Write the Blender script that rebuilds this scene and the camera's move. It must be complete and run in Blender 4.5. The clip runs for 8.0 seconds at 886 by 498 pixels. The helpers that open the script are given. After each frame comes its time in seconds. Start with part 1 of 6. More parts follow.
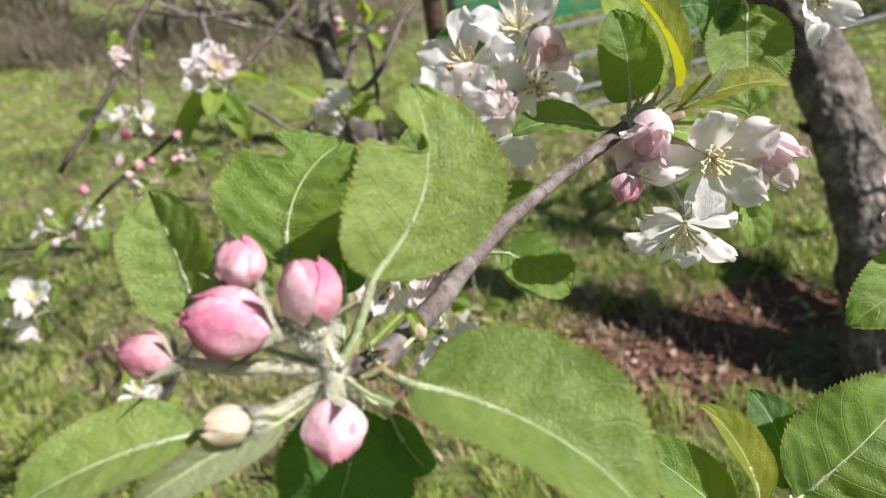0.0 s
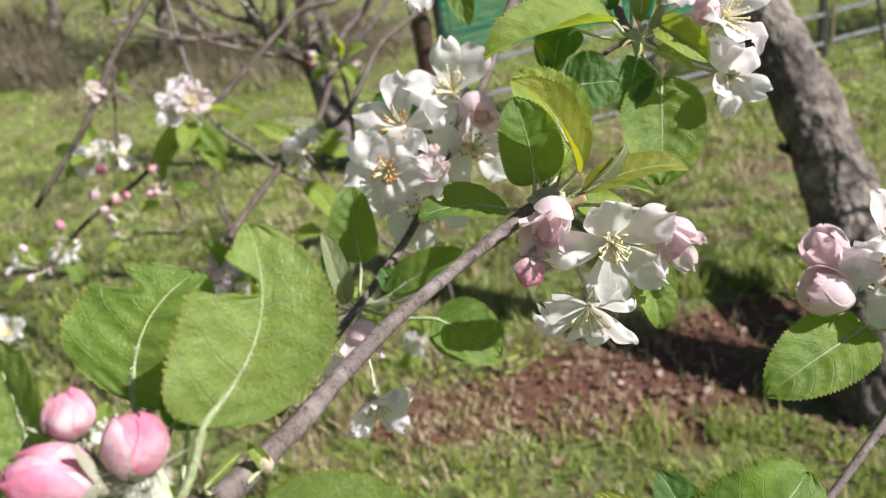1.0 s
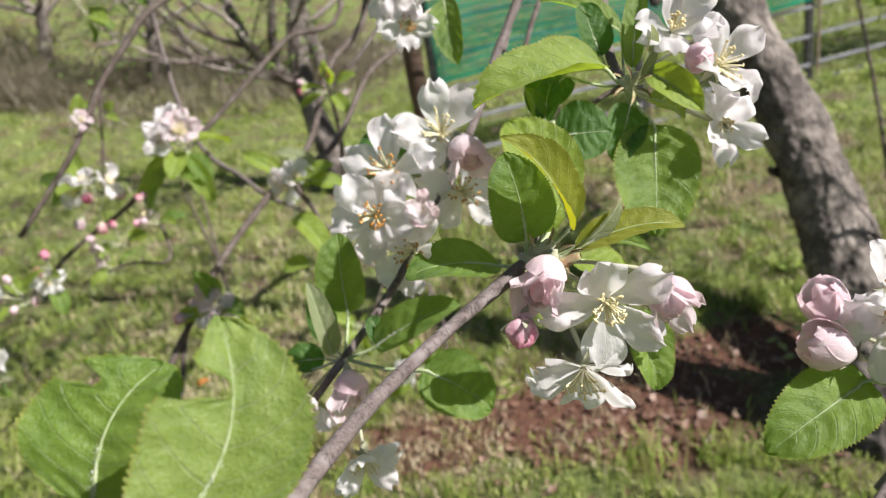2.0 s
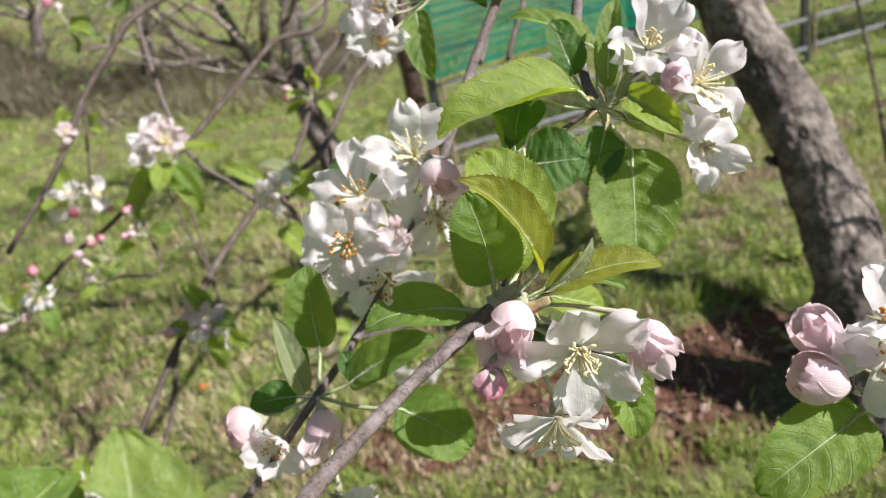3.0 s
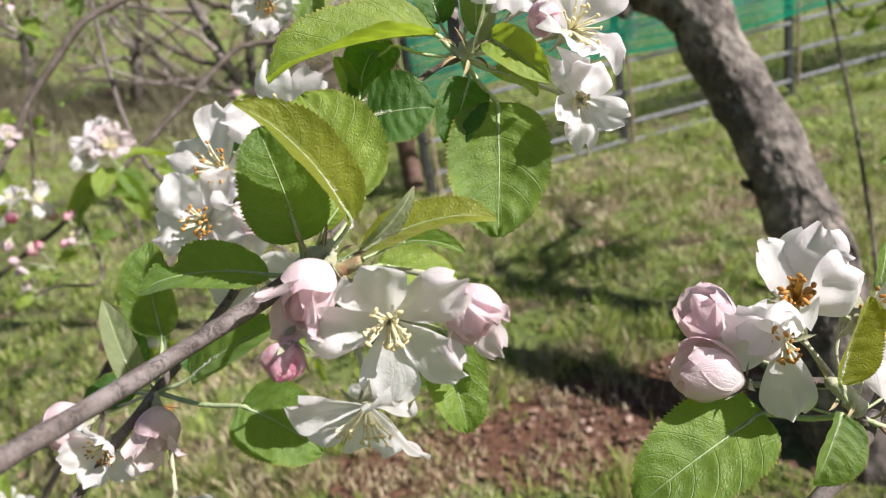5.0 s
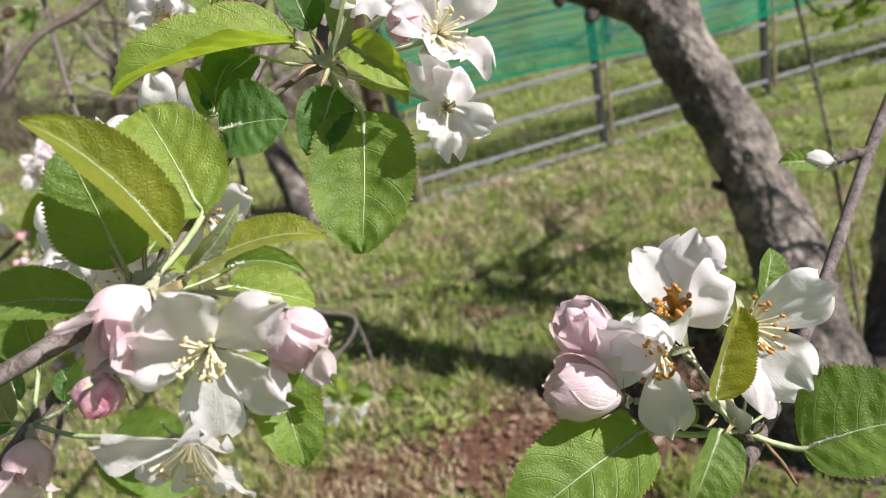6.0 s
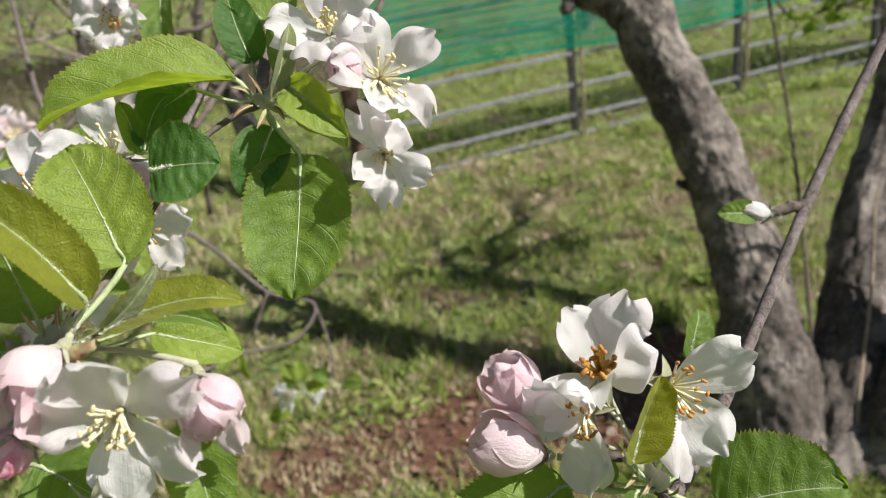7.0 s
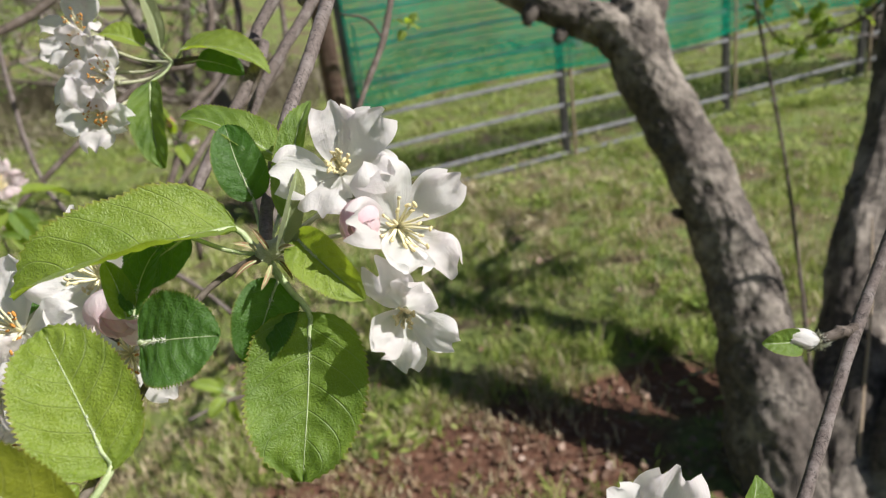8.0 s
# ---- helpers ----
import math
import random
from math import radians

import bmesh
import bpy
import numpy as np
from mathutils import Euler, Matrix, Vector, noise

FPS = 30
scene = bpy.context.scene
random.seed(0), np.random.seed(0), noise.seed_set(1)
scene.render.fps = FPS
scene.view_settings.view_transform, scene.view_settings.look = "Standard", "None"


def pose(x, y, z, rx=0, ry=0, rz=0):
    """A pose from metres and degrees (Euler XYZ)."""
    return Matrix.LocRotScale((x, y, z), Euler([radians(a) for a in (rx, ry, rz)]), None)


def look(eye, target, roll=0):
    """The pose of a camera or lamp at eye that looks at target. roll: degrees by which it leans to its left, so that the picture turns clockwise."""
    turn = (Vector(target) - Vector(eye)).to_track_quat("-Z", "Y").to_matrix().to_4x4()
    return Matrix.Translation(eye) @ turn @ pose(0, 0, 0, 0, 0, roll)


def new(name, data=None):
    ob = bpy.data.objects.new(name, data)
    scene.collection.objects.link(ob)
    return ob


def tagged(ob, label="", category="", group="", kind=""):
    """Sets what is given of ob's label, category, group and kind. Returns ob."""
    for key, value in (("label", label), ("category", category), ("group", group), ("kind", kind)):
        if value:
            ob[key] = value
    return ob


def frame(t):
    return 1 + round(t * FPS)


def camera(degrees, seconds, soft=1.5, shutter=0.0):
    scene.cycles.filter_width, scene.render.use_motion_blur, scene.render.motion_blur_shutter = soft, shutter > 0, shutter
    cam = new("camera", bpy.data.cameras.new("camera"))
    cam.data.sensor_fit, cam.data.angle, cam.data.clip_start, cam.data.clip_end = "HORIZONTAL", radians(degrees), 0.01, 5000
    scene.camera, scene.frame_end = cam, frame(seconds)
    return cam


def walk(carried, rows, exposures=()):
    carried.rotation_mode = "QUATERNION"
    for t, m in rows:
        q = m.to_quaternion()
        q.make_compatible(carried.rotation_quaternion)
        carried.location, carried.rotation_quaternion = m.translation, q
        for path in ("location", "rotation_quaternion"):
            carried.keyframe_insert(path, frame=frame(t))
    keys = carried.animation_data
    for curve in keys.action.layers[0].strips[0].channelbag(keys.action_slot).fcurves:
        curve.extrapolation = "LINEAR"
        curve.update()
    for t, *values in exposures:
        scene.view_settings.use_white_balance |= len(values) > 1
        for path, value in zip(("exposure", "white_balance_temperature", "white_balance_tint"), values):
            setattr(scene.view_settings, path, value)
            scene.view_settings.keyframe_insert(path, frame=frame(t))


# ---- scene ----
cam = camera(63.2, 8.0, 1.1)
cam.data.dof.use_dof = True
cam.data.dof.focus_distance, cam.data.dof.aperture_fstop = 0.28, 13.5
EXPO = ((0.0, (0.92, 6400, 14)), (6.1, (0.92, 6400, 14)), (7.3, (0.68, 6500, 10)), (8.0, (0.68, 6500, 10)))
GRASS_COUNT = 340000
PATH = [
    (0, (0.0815, -0.0398, 1.4384), (-0.377, 1.729, 0.626), -9.83),
    (0.5, (0.0898, -0.0320, 1.4713), (-0.350, 1.735, 0.645), -9.64),
    (1, (0.1231, -0.0223, 1.4611), (-0.324, 1.765, 0.683), -10.32),
    (1.5, (0.1183, -0.0205, 1.4876), (-0.313, 1.775, 0.719), -10.55),
    (1.7, (0.1191, -0.0150, 1.4774), (-0.294, 1.793, 0.730), -10.02),
    (2.8, (0.1361, 0.0202, 1.4689), (-0.310, 1.832, 0.749), -11.36),
    (3, (0.1374, 0.0248, 1.4817), (-0.289, 1.828, 0.730), -11.97),
    (3.5, (0.1531, 0.0466, 1.4847), (-0.252, 1.862, 0.749), -12.18),
    (4, (0.1673, 0.0558, 1.4941), (-0.216, 1.881, 0.773), -12.64),
    (4.2, (0.1630, 0.0593, 1.4719), (-0.217, 1.895, 0.776), -12.40),
    (5.3, (0.2059, 0.0830, 1.4109), (-0.1837, 1.9246, 0.7351), -10.02),
    (5.5, (0.2177, 0.1014, 1.3974), (-0.1629, 1.9481, 0.7303), -9.92),
    (6, (0.2341, 0.0908, 1.4162), (-0.1288, 1.9400, 0.7464), -11.77),
    (6.5, (0.2469, 0.1126, 1.4017), (-0.0702, 1.9582, 0.6994), -9.16),
    (7, (0.2510, 0.1039, 1.4398), (-0.0346, 1.9395, 0.6989), -8.47),
    (7.5, (0.2535, 0.1283, 1.4738), (-0.0260, 1.9718, 0.7502), -10.20),
    (8, (0.2387, 0.1517, 1.4802), (-0.0159, 2.0047, 0.7722), -8.61),
]

walk(cam, [(t, look(eye, target, roll)) for t, eye, target, roll in PATH], [(t, *e) for t, e in EXPO])

# ---- sky and sun ----
TO_SUN = Vector((0.729, -0.142, 0.669)).normalized()
world = bpy.data.worlds.new("sky")
scene.world = world
world.use_nodes = True
wn = world.node_tree.nodes
sky = wn.new("ShaderNodeTexSky")
sky.sky_type, sky.sun_disc = "NISHITA", False
sky.sun_elevation = math.asin(TO_SUN.z)
sky.sun_rotation = math.atan2(TO_SUN.x, TO_SUN.y)
world.node_tree.links.new(sky.outputs[0], wn["Background"].inputs[0])
wn["Background"].inputs[1].default_value = 0.035
sun = new("sun", bpy.data.lights.new("sun", "SUN"))
sun.data.energy, sun.data.angle, sun.data.color = 4.5, radians(0.5), (1.0, 0.965, 0.91)
sun.matrix_world = look(TO_SUN * 20, (0, 0, 0))


# ---- materials ----
def material(name):
    m = bpy.data.materials.new(name)
    m.use_nodes = True
    return m, m.node_tree.nodes, m.node_tree.links, m.node_tree.nodes["Principled BSDF"]


def mathnode(n, l, op, a, b=None, c=None):
    k = n.new("ShaderNodeMath")
    k.operation = op
    for i, v in enumerate((a, b, c)):
        if v is None:
            continue
        if isinstance(v, (int, float)):
            k.inputs[i].default_value = v
        else:
            l.new(v, k.inputs[i])
    return k.outputs[0]


def mixed(n, l, fac, a, b, mode="MIX"):
    k = n.new("ShaderNodeMix")
    k.data_type, k.blend_type = "RGBA", mode
    for i, v in ((0, fac), (6, a), (7, b)):
        if isinstance(v, (int, float)):
            k.inputs[i].default_value = v
        elif isinstance(v, tuple):
            k.inputs[i].default_value = (*v, 1)
        else:
            l.new(v, k.inputs[i])
    return k.outputs[2]


def noisy(n, l, scale, detail=4.0, rough=0.6, coords="Object"):
    tc = n.new("ShaderNodeTexCoord")
    k = n.new("ShaderNodeTexNoise")
    k.inputs["Scale"].default_value, k.inputs["Detail"].default_value, k.inputs["Roughness"].default_value = scale, detail, rough
    l.new(tc.outputs[coords], k.inputs["Vector"])
    return k.outputs[0]


def ramp(n, l, fac, a, b):
    k = n.new("ShaderNodeMapRange")
    k.inputs[1].default_value, k.inputs[2].default_value = a, b
    l.new(fac, k.inputs[0])
    return k.outputs[0]


def bumped(n, l, bsdf, height, strength, distance):
    k = n.new("ShaderNodeBump")
    k.inputs["Strength"].default_value, k.inputs["Distance"].default_value = strength, distance
    l.new(height, k.inputs["Height"])
    l.new(k.outputs[0], bsdf.inputs["Normal"])
    return k.outputs[0]


def see_through(n, l, bsdf, colour, share, normal=None):
    """Mix in light that shines through a thin sheet."""
    tr = n.new("ShaderNodeBsdfTranslucent")
    if isinstance(colour, tuple):
        tr.inputs[0].default_value = (*colour, 1)
    else:
        l.new(colour, tr.inputs[0])
    if normal is not None:
        l.new(normal, tr.inputs["Normal"])
    mx = n.new("ShaderNodeMixShader")
    mx.inputs[0].default_value = share
    l.new(bsdf.outputs[0], mx.inputs[1])
    l.new(tr.outputs[0], mx.inputs[2])
    l.new(mx.outputs[0], n["Material Output"].inputs[0])


def leaf_material(name, dark, light, vein, through_light, gloss=0.44):
    m, n, l, b = material(name)
    uv = n.new("ShaderNodeUVMap")
    sep = n.new("ShaderNodeSeparateXYZ")
    l.new(uv.outputs[0], sep.inputs[0])
    u, v = sep.outputs[0], sep.outputs[1]
    side = mathnode(n, l, "ABSOLUTE", mathnode(n, l, "SUBTRACT", v, 0.5))
    phase = mathnode(n, l, "FRACT", mathnode(n, l, "ADD", mathnode(n, l, "SUBTRACT", mathnode(n, l, "MULTIPLY", u, 6.0), mathnode(n, l, "ADD", mathnode(n, l, "MULTIPLY", side, 2.2), mathnode(n, l, "MULTIPLY", mathnode(n, l, "MULTIPLY", side, side), 2.4))), 4.0))
    line = ramp(n, l, mathnode(n, l, "ABSOLUTE", mathnode(n, l, "SUBTRACT", phase, 0.5)), 0.035, 0.0)
    big = noisy(n, l, 60, 3)
    info = n.new("ShaderNodeObjectInfo")
    tone = mathnode(n, l, "ADD", mathnode(n, l, "MULTIPLY", ramp(n, l, big, 0.35, 0.65), 0.6), mathnode(n, l, "MULTIPLY", info.outputs["Random"], 0.4))
    col = mixed(n, l, tone, dark, light)
    tc = n.new("ShaderNodeTexCoord")
    cells = n.new("ShaderNodeTexVoronoi")
    cells.feature = "DISTANCE_TO_EDGE"
    cells.inputs["Scale"].default_value = 780
    bend = n.new("ShaderNodeVectorMath")
    bend.operation = "MULTIPLY_ADD"
    drift = n.new("ShaderNodeTexNoise")
    drift.inputs["Scale"].default_value = 260
    l.new(tc.outputs["Object"], drift.inputs["Vector"])
    l.new(drift.outputs["Color"], bend.inputs[0])
    bend.inputs[1].default_value = (0.004, 0.004, 0.004)
    l.new(tc.outputs["Object"], bend.inputs[2])
    l.new(bend.outputs[0], cells.inputs["Vector"])
    net = ramp(n, l, cells.outputs[0], 0.10, 0.0)
    col = mixed(n, l, mathnode(n, l, "MULTIPLY", net, 0.2), col, vein)
    hairs = ramp(n, l, noisy(n, l, 1700, 3, 0.75), 0.57, 0.68)
    col = mixed(n, l, mathnode(n, l, "MULTIPLY", hairs, 0.30), col, tuple(min(0.7, c * 1.5) for c in vein))
    blotch = ramp(n, l, noisy(n, l, 180, 5, 0.7), 0.6, 0.72)
    col = mixed(n, l, mathnode(n, l, "MULTIPLY", blotch, 0.3), col, tuple(c * 0.55 for c in dark))
    col = mixed(n, l, mathnode(n, l, "MULTIPLY", line, 0.5), col, vein)
    edge = ramp(n, l, side, 0.475, 0.5)
    rim = mixed(n, l, ramp(n, l, noisy(n, l, 420, 2), 0.42, 0.6), (0.40, 0.38, 0.06), (0.2, 0.075, 0.03))
    col = mixed(n, l, mathnode(n, l, "MULTIPLY", edge, 0.75), col, rim)
    l.new(col, b.inputs["Base Color"])
    b.inputs["Roughness"].default_value = gloss
    b.inputs["Specular IOR Level"].default_value = 0.42
    b.inputs["Sheen Weight"].default_value, b.inputs["Sheen Roughness"].default_value = 0.12, 0.4
    pucker = n.new("ShaderNodeTexVoronoi")
    pucker.feature = "SMOOTH_F1"
    pucker.inputs["Scale"].default_value = 330
    l.new(bend.outputs[0], pucker.inputs["Vector"])
    height = mathnode(n, l, "SUBTRACT", mathnode(n, l, "MULTIPLY", cells.outputs[0], 1.2), mathnode(n, l, "MULTIPLY", pucker.outputs[0], 0.9))
    height = mathnode(n, l, "SUBTRACT", height, mathnode(n, l, "MULTIPLY", line, 1.5))
    height = mathnode(n, l, "ADD", height, mathnode(n, l, "MULTIPLY", noisy(n, l, 1100, 3), 0.9))
    bumped(n, l, b, height, 0.5, 0.0008)
    see_through(n, l, b, mixed(n, l, mathnode(n, l, "MULTIPLY", line, 0.6), through_light, tuple(c * 0.7 for c in through_light)), 0.45)
    return m


LEAF = leaf_material("leaf_green", (0.066, 0.138, 0.020), (0.175, 0.265, 0.034), (0.34, 0.43, 0.21), (0.34, 0.53, 0.03))
# Deep green of the shaded leaves, with some of their shade mixed in.
LEAF_DARK = leaf_material("leaf_shaded_green", (0.030, 0.092, 0.014), (0.07, 0.155, 0.024), (0.19, 0.30, 0.15), (0.15, 0.36, 0.012))
LEAF_LIGHT = leaf_material("leaf_young_green", (0.145, 0.23, 0.024), (0.27, 0.355, 0.045), (0.43, 0.50, 0.23), (0.45, 0.60, 0.035))
# Brighter copy of LEAF; the sun on these leaves is partly in the colour.
LEAF_SUNLIT = leaf_material("leaf_sunlit_green", (0.115, 0.195, 0.03), (0.24, 0.33, 0.065), (0.50, 0.56, 0.34), (0.37, 0.52, 0.04))
LEAF_OLIVE = leaf_material("leaf_olive", (0.15, 0.19, 0.012), (0.26, 0.28, 0.025), (0.33, 0.35, 0.12), (0.46, 0.46, 0.01), 0.5)
LEAF_PALE = leaf_material("leaf_downy", (0.22, 0.27, 0.13), (0.33, 0.36, 0.2), (0.42, 0.45, 0.3), (0.36, 0.4, 0.1), 0.7)


def plain_material(name, a, b_, rough, scale=200, bump=0.3, dist=0.0006, sheen=0.0):
    m, n, l, b = material(name)
    k = ramp(n, l, noisy(n, l, scale, 5), 0.35, 0.65)
    l.new(mixed(n, l, k, a, b_), b.inputs["Base Color"])
    b.inputs["Roughness"].default_value = rough
    b.inputs["Sheen Weight"].default_value = sheen
    bumped(n, l, b, noisy(n, l, scale * 2, 4), bump, dist)
    return m


STALK = plain_material("stalk_downy_green", (0.33, 0.34, 0.20), (0.5, 0.49, 0.36), 0.8, 2600, 0.6, 0.0003, 0.4)
FUZZ = plain_material("white_down", (0.7, 0.69, 0.6), (0.82, 0.81, 0.74), 0.8, 200, 0.1)
STALK_RED = plain_material("stalk_reddish", (0.3, 0.16, 0.09), (0.34, 0.33, 0.17), 0.7, 400, 0.5, 0.0005)
RIB = plain_material("leaf_rib", (0.28, 0.36, 0.16), (0.44, 0.49, 0.29), 0.6, 500, 0.3, 0.0003)
SEPAL = plain_material("sepal_downy", (0.30, 0.32, 0.17), (0.45, 0.43, 0.3), 0.8, 1800, 0.6, 0.0005, 0.3)
FILAMENT = plain_material("filament_cream", (0.72, 0.66, 0.40), (0.8, 0.76, 0.55), 0.6, 300, 0.1)
ANTHER = plain_material("anther_yellow", (0.68, 0.54, 0.24), (0.80, 0.71, 0.44), 0.7, 900, 0.4)
ANTHER_BROWN = plain_material("anther_brown", (0.32, 0.13, 0.025), (0.60, 0.29, 0.05), 0.7, 900, 0.4)
FILAMENT_GOLD = plain_material("filament_gold", (0.68, 0.38, 0.04), (0.76, 0.5, 0.1), 0.6, 300, 0.1)
ORANGE = plain_material("dry_orange", (0.42, 0.13, 0.03), (0.6, 0.24, 0.06), 0.7, 60, 0.4, 0.001)
DRY = plain_material("dry_brown", (0.10, 0.05, 0.025), (0.25, 0.15, 0.08), 0.85, 200, 0.6, 0.001)


def petal_material(name, inner, tip, deep, share=0.52):
    """UV x runs from claw to tip, so the flush of pink sits where it grows."""
    m, n, l, b = material(name)
    uv = n.new("ShaderNodeUVMap")
    sep = n.new("ShaderNodeSeparateXYZ")
    l.new(uv.outputs[0], sep.inputs[0])
    blot = noisy(n, l, 2.6, 4)
    info = n.new("ShaderNodeObjectInfo")
    k = mathnode(n, l, "ADD", mathnode(n, l, "MULTIPLY", sep.outputs[0], 0.55), mathnode(n, l, "MULTIPLY", mathnode(n, l, "SUBTRACT", blot, 0.5), 1.3))
    k = mathnode(n, l, "ADD", k, mathnode(n, l, "MULTIPLY", mathnode(n, l, "SUBTRACT", info.outputs["Random"], 0.5), 0.5))
    flush = ramp(n, l, k, 0.1, 0.75)
    col = mixed(n, l, flush, inner, tip)
    streak = n.new("ShaderNodeTexWave")
    streak.inputs["Scale"].default_value, streak.inputs["Distortion"].default_value, streak.inputs["Detail"].default_value = 9, 6, 3
    streak.bands_direction = "Y"
    l.new(uv.outputs[0], streak.inputs["Vector"])
    col = mixed(n, l, mathnode(n, l, "MULTIPLY", mathnode(n, l, "MULTIPLY", streak.outputs[1], flush), 0.45), col, deep)
    l.new(col, b.inputs["Base Color"])
    b.inputs["Roughness"].default_value = 0.5
    b.inputs["Specular IOR Level"].default_value = 0.3
    long = n.new("ShaderNodeMapping")
    long.inputs["Scale"].default_value = (1.6, 16, 1)
    l.new(uv.outputs[0], long.inputs[0])
    vein = n.new("ShaderNodeTexNoise")
    vein.inputs["Scale"].default_value, vein.inputs["Detail"].default_value = 1.6, 4
    l.new(long.outputs[0], vein.inputs["Vector"])
    bumped(n, l, b, mathnode(n, l, "ADD", mathnode(n, l, "MULTIPLY", vein.outputs[0], 0.45), noisy(n, l, 7, 5)), 0.6, 0.0014)
    see_through(n, l, b, col, share)
    return m


PETAL = petal_material("petal_white", (0.89, 0.88, 0.87), (0.90, 0.85, 0.865), (0.86, 0.74, 0.78), 0.58)
PETAL_BLUSH = petal_material("petal_blush", (0.88, 0.80, 0.81), (0.88, 0.70, 0.74), (0.84, 0.47, 0.57), 0.54)
BUD_PINK = petal_material("bud_pink", (0.90, 0.68, 0.72), (0.80, 0.29, 0.42), (0.66, 0.11, 0.26), 0.38)
BUD_DEEP = petal_material("bud_rose", (0.76, 0.48, 0.50), (0.58, 0.10, 0.22), (0.45, 0.03, 0.14), 0.3)
BUD_CREAM = petal_material("bud_cream", (0.6, 0.58, 0.45), (0.72, 0.6, 0.45), (0.66, 0.42, 0.25), 0.2)


def bark_material(name, dark, light, patch, scale, bump, dist):
    m, n, l, b = material(name)
    fine = noisy(n, l, scale * 1.6, 8, 0.75)
    wide = noisy(n, l, scale * 0.22, 6, 0.65)
    flakes = noisy(n, l, scale * 0.6, 3, 0.5)
    col = mixed(n, l, ramp(n, l, fine, 0.3, 0.7), dark, light)
    col = mixed(n, l, mathnode(n, l, "MULTIPLY", ramp(n, l, wide, 0.48, 0.64), 0.6), col, patch)
    tc = n.new("ShaderNodeTexCoord")
    warp = n.new("ShaderNodeVectorMath")
    warp.operation = "MULTIPLY_ADD"
    nz = n.new("ShaderNodeTexNoise")
    nz.inputs["Scale"].default_value, nz.inputs["Detail"].default_value = scale * 0.5, 5
    l.new(tc.outputs["Object"], nz.inputs["Vector"])
    l.new(nz.outputs["Color"], warp.inputs[0])
    warp.inputs[1].default_value = (3.0 / scale,) * 3
    l.new(tc.outputs["Object"], warp.inputs[2])
    stretch = n.new("ShaderNodeMapping")
    stretch.inputs["Scale"].default_value = (1, 1, 0.22)
    l.new(warp.outputs[0], stretch.inputs[0])
    crack = n.new("ShaderNodeTexNoise")
    crack.inputs["Scale"].default_value, crack.inputs["Detail"].default_value = scale * 0.9, 6
    l.new(stretch.outputs[0], crack.inputs["Vector"])
    gap = ramp(n, l, mathnode(n, l, "ABSOLUTE", mathnode(n, l, "SUBTRACT", crack.outputs[0], 0.5)), 0.05, 0.0)
    gap = mathnode(n, l, "MULTIPLY", gap, ramp(n, l, flakes, 0.4, 0.6))
    col = mixed(n, l, mathnode(n, l, "MULTIPLY", gap, 0.85), col, tuple(c * 0.35 for c in dark))
    l.new(col, b.inputs["Base Color"])
    b.inputs["Roughness"].default_value = 0.85
    bumped(n, l, b, mathnode(n, l, "SUBTRACT", mathnode(n, l, "ADD", fine, flakes), gap), bump, dist)
    return m


TWIG = bark_material("twig_bark", (0.075, 0.055, 0.048), (0.19, 0.155, 0.145), (0.27, 0.235, 0.225), 380, 0.5, 0.0006)
TWIG_PALE = bark_material("twig_pale", (0.13, 0.105, 0.09), (0.30, 0.255, 0.22), (0.44, 0.39, 0.35), 60, 0.5, 0.002)
TWIG_DARK = bark_material("twig_brown", (0.05, 0.035, 0.028), (0.13, 0.10, 0.08), (0.2, 0.17, 0.15), 200, 0.5, 0.0008)
BARK = bark_material("apple_bark", (0.025, 0.02, 0.0165), (0.145, 0.118, 0.10), (0.42, 0.365, 0.315), 34, 0.5, 0.004)
METAL = plain_material("galvanised_rail", (0.15, 0.15, 0.165), (0.25, 0.25, 0.27), 0.5, 20, 0.2, 0.001)
POST = plain_material("weathered_post", (0.05, 0.048, 0.046), (0.11, 0.105, 0.10), 0.8, 25, 0.4, 0.003)
STAKE = plain_material("stake_wood", (0.30, 0.22, 0.15), (0.42, 0.33, 0.24), 0.8, 30, 0.4, 0.002)
RUST = plain_material("old_brown_post", (0.11, 0.06, 0.045), (0.19, 0.12, 0.09), 0.85, 18, 0.5, 0.005)


def net_material():
    m, n, l, b = material("green_netting")
    l.new(mixed(n, l, ramp(n, l, noisy(n, l, 4, 4), 0.35, 0.65), (0.0, 0.19, 0.115), (0.0, 0.35, 0.225)), b.inputs["Base Color"])
    b.inputs["Roughness"].default_value = 0.35
    b.inputs["Specular IOR Level"].default_value = 0.25
    see_through(n, l, b, (0.0, 0.50, 0.32), 0.45)
    return m


NET = net_material()


def blade_material(name, colours, share=0.35):
    m, n, l, b = material(name)
    g = n.new("ShaderNodeNewGeometry")
    cr = n.new("ShaderNodeValToRGB")
    els = cr.color_ramp.elements
    while len(els) < len(colours):
        els.new(0.5)
    for i, c in enumerate(colours):
        els[i].position, els[i].color = i / (len(colours) - 1), (*c, 1)
    wide = ramp(n, l, noisy(n, l, 0.9, 3), 0.3, 0.7)
    tuft = ramp(n, l, noisy(n, l, 5.5, 2), 0.3, 0.7)
    k = mathnode(n, l, "ADD", mathnode(n, l, "MULTIPLY", g.outputs["Random Per Island"], 0.40), mathnode(n, l, "MULTIPLY", wide, 0.32))
    k = mathnode(n, l, "ADD", k, mathnode(n, l, "MULTIPLY", tuft, 0.28))
    l.new(k, cr.inputs[0])
    l.new(cr.outputs[0], b.inputs["Base Color"])
    b.inputs["Roughness"].default_value = 0.5
    see_through(n, l, b, cr.outputs[0], share)
    return m


